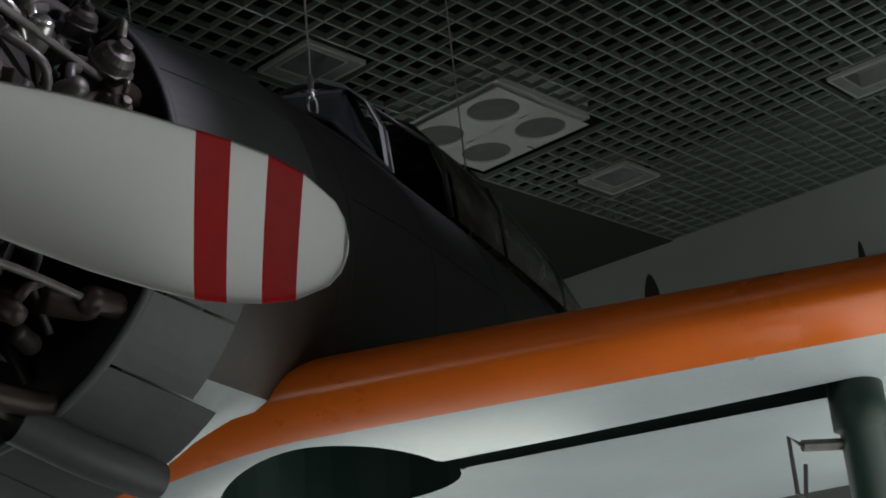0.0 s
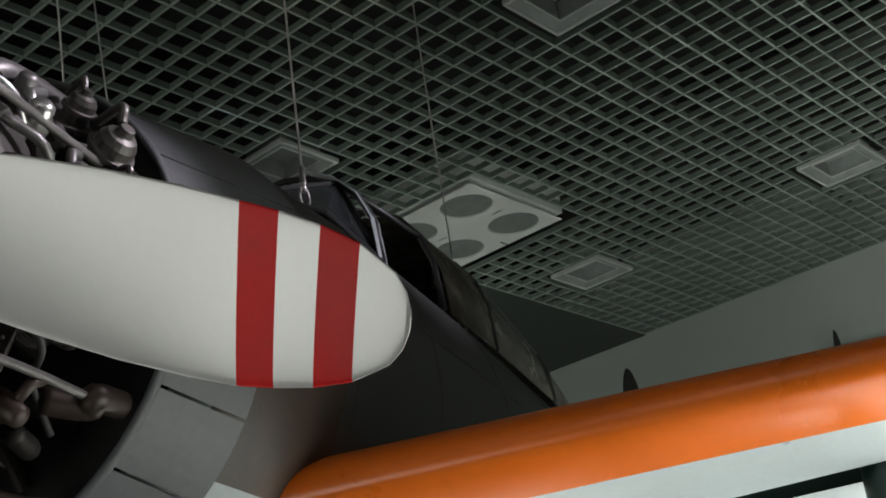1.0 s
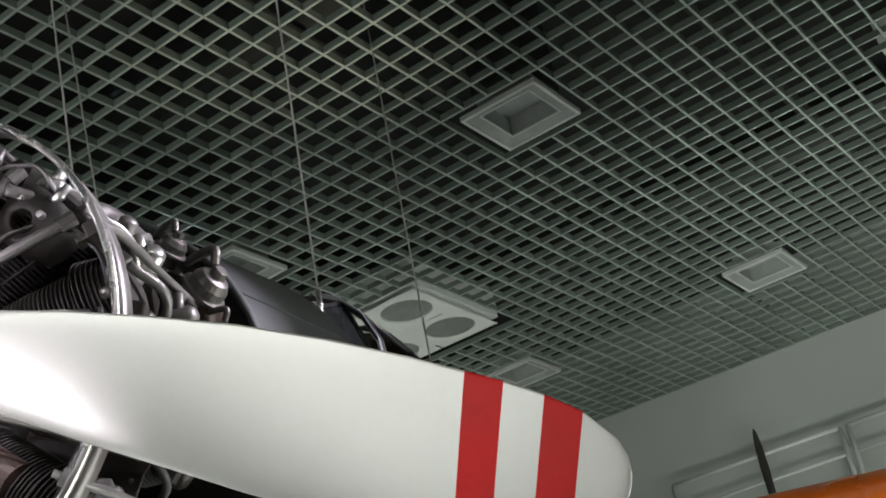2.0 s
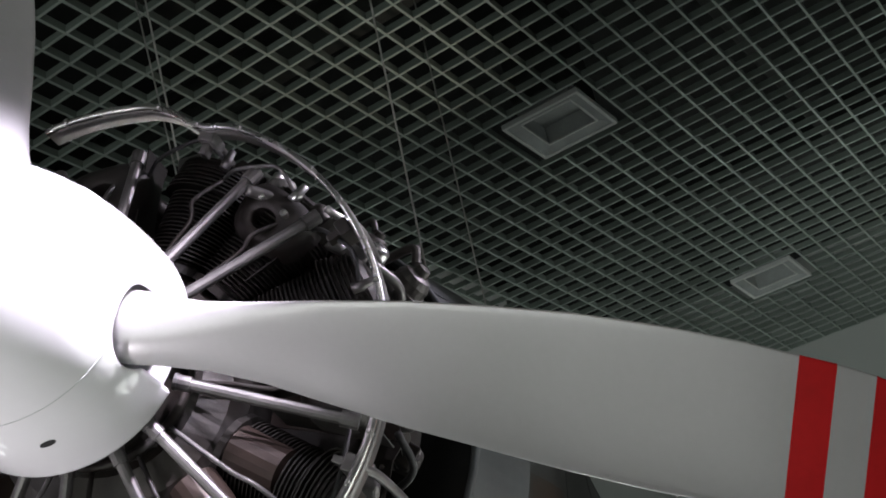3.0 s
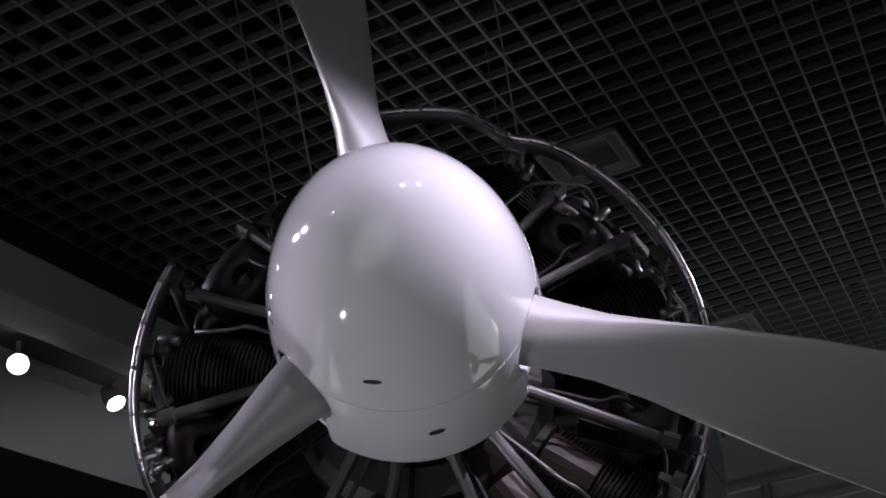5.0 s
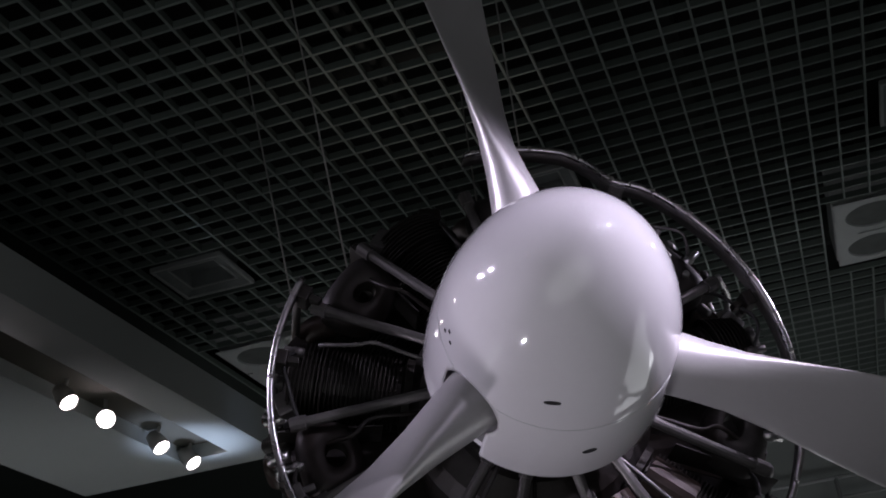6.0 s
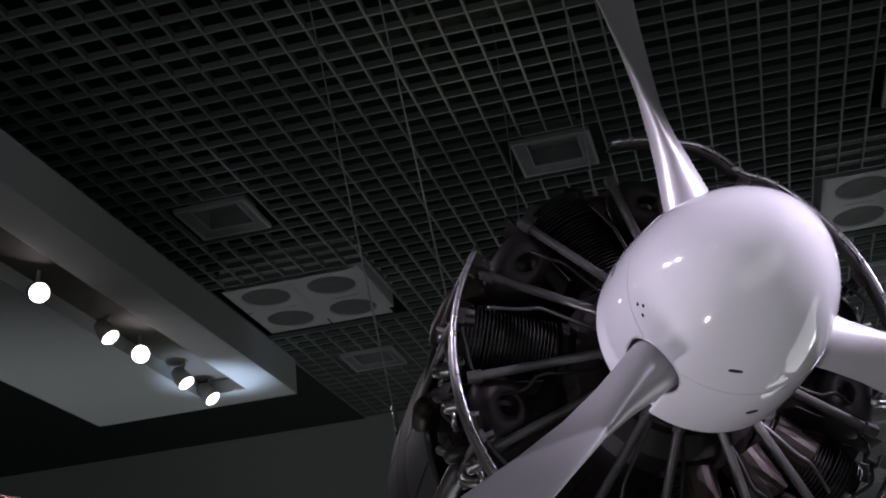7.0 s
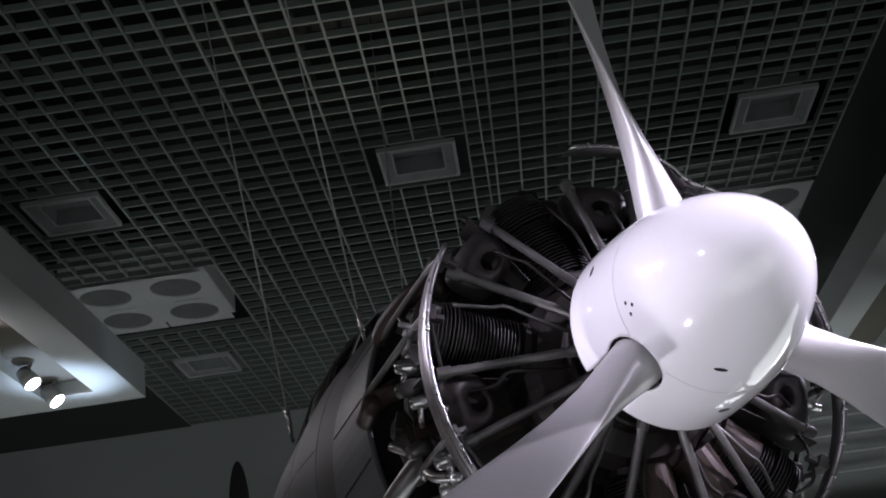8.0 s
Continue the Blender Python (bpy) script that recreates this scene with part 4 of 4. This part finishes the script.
def cable(k, x, h, top_at):
    foot = CRAFT @ Vector((x, k, h))
    top = new("suspension_cable")
    tagged(top, "thin steel cable with shackle holding up the aircraft", "cable", "suspension cables")
    head = Vector((top_at[0], top_at[1], SLAB + 0.005))
    bm = bmesh.new()
    tube(bm, [foot + (head - foot) * (0.09 / (head - foot).length), head], 0.0042, 8)
    part("rope", bm, M_WIRE, top, smooth=True)
    way, side, up = frame_of(head - foot)
    bm = bmesh.new()
    tube(bm, [foot + way * 0.05, foot + way * 0.06, foot + way * 0.15, foot + way * 0.155], [0.006, 0.011, 0.011, 0.006], 10)
    part("ferrule", bm, M_STEEL, top, smooth=True)
    bm = bmesh.new()
    tube(bm, [foot + way * (0.03 + 0.04 * math.cos(a)) + side * 0.022 * math.sin(a) for a in (2 * math.pi * i / 16 for i in range(17))], 0.006, 8, False)
    part("shackle", bm, M_STEEL, top, "bright steel shackle", smooth=True)


cable(1.709, 0.367, 0.668, (2.235, -0.62))
cable(3.019, 0.406, 0.699, (1.66, 0.86))
cable(1.50, -0.245, 0.57, (1.25, -1.05))
cable(2.074, -0.387, 0.43, (0.80, -0.60))

# ---- far end of the hall
rail = new("handrail")
rail.location = (0, 7.72, 0)
tagged(rail, "white painted tubular handrail before the end wall", "railing")
for x in (-0.3, 1.47, 1.55, 3.3, 5.1, 6.9):
    bm = bmesh.new()
    tube(bm, [(x, 0, 3.55), (x, 0, 4.62)], 0.022, 8)
    part("post", bm, M_RAIL, rail, smooth=True)
for x0, x1 in ((-0.3, 1.47), (1.55, 3.3), (3.3, 5.1), (5.1, 6.9)):
    for z in (4.62, 4.42, 4.22, 4.02) if x0 > 3 else (4.62, 4.36):
        bm = bmesh.new()
        tube(bm, [(x0, 0, z), (x1, 0, z)], 0.02 if z > 4.6 else 0.014, 8)
        part("bar", bm, M_RAIL, rail, smooth=True)
tagged(part("gallery_floor", boxes(((-0.5, 7.3, 3.3), (X1, Y1, 3.55))), M_WALL), "pale edge of an upper gallery at the end wall", "gallery", kind="structure")


def stand_blade(x, y, tip, half, low):
    """A dark pointed propeller blade that stands near the end wall."""
    top = new("display_propeller")
    top.location = (x, y, 0)
    tagged(top, "dark old propeller blade standing upright near the end wall", "propeller", "old propellers")
    bm = bmesh.new()
    rings = []
    for t in (0.0, 0.3, 0.6, 0.8, 0.9, 0.96, 0.99, 1.0):
        w = half * (0.55 + 0.45 * math.sin(min(1, t / 0.7) * 1.57)) * math.sqrt(max(0.002, 1 - max(0, (t - 0.55) / 0.45) ** 2))
        z = low + (tip - low) * t
        rings.append([(w * math.cos(a), 0.03 * (1 - 0.7 * t) * math.sin(a), z) for a in (2 * math.pi * i / 16 for i in range(16))])
    loft(bm, rings)
    part("blade", bm, M_DARKPROP, top, smooth=True)
    bm = boxes(((-0.12, -0.12, 0), (0.12, 0.12, 0.1)), ((-0.04, -0.04, 0.1), (0.04, 0.04, low + 0.05)))
    part("stand", bm, M_DARKPROP, top, bevel=0.01)


stand_blade(-0.45, 5.75, 4.56, 0.11, 3.2)
stand_blade(0.7, 7.62, 4.86, 0.045, 3.9)

# ---- lamps
LAMPS = ((-8.2, (2.6, -5.0, 1.0)), (-7.0, (2.6, -4.5, 1.0)), (-1.6, (2.4, -0.5, 2.4)), (-0.62, (1.6, -1.1, 1.0)), (-0.08, (2.6, -3.6, 2.0)), (0.71, (1.6, 0.2, 1.0)),
         (1.12, (2.6, -3.6, 2.0)), (1.77, (1.6, 1.2, 1.0)), (2.20, (1.9, 1.7, 1.0)))
for y, aim in LAMPS:
    at, way = track_lamp(-0.87, y, aim)
    spot(at + way * 0.07, at + way, LEFT_WATTS, cone=48)
for y, watts in ((-3.05, 260), (-3.6, 260), (-5.9, 70)):
    at, way = track_lamp(-0.87, y, NOSE)
    spot(at + way * 0.07, NOSE, watts, KEY, cone=18, blend=1.0)
for y, aim, watts in ((-6.2, (2.7, -3.2, 2.5), 60), (-4.3, (2.7, -2.9, 2.55), 580), (-3.4, (2.75, -2.8, 2.6), 680), (-0.4, (2.85, -2.3, 2.7), 200), (1.6, (2.05, -0.3, 3.4), 110)):
    at, way = track_lamp(5.05, y, aim)
    spot(at + way * 0.07, aim, watts, KEY, cone=21 if watts > 250 else 24, blend=1.0)
# a cool uplight below the end of the left soffit
spot((-0.1, 3.6, 0.7), (-0.70, 1.95, 4.30), 1050, (0.62, 0.8, 1.0), cone=12.5, blend=1.0, radius=0.1)


def floor_spotlight(x, y, aim, watts, colour, cone):
    """A low black lamp on a round foot, out of view, tilted up at its aim."""
    stand = new("floor_spotlight")
    stand.location = (x, y, 0)
    tagged(stand, "low black unseen floor spotlight tilted up at its aim", "spotlight", "floor lamps")
    bm = bmesh.new()
    spun(bm, [(0.0, 0.001), (0.0, 0.13), (0.02, 0.13), (0.03, 0.02), (0.12, 0.018), (0.125, 0.001)], "z", 24)
    part("foot", bm, M_RUBBER, stand, smooth=True)
    at = Vector((x, y, 0.19))
    way = (Vector(aim) - at).normalized()
    bm = bmesh.new()
    spun(bm, [(-0.12, 0.001), (-0.12, 0.05), (0.0, 0.07), (0.03, 0.072), (0.03, 0.062), (0.01, 0.06), (0.01, 0.001)], "z", 24, Matrix.Translation((0, 0, 0.19)) @ way.to_track_quat("Z", "Y").to_matrix().to_4x4())
    part("head", bm, M_RUBBER, stand, smooth=True)
    spot(at + way * 0.05, aim, watts, colour, cone=cone, blend=1.0, radius=0.04)


floor_spotlight(0.15, -3.75, NOSE, 170, (1.0, 0.97, 1.04), 26)
# added lamp without a known source, makes the warm patch on the ceiling
floor_spotlight(3.6, 4.4, (1.43, 0.6, 5.6), 190, (1.0, 0.90, 0.74), 17)
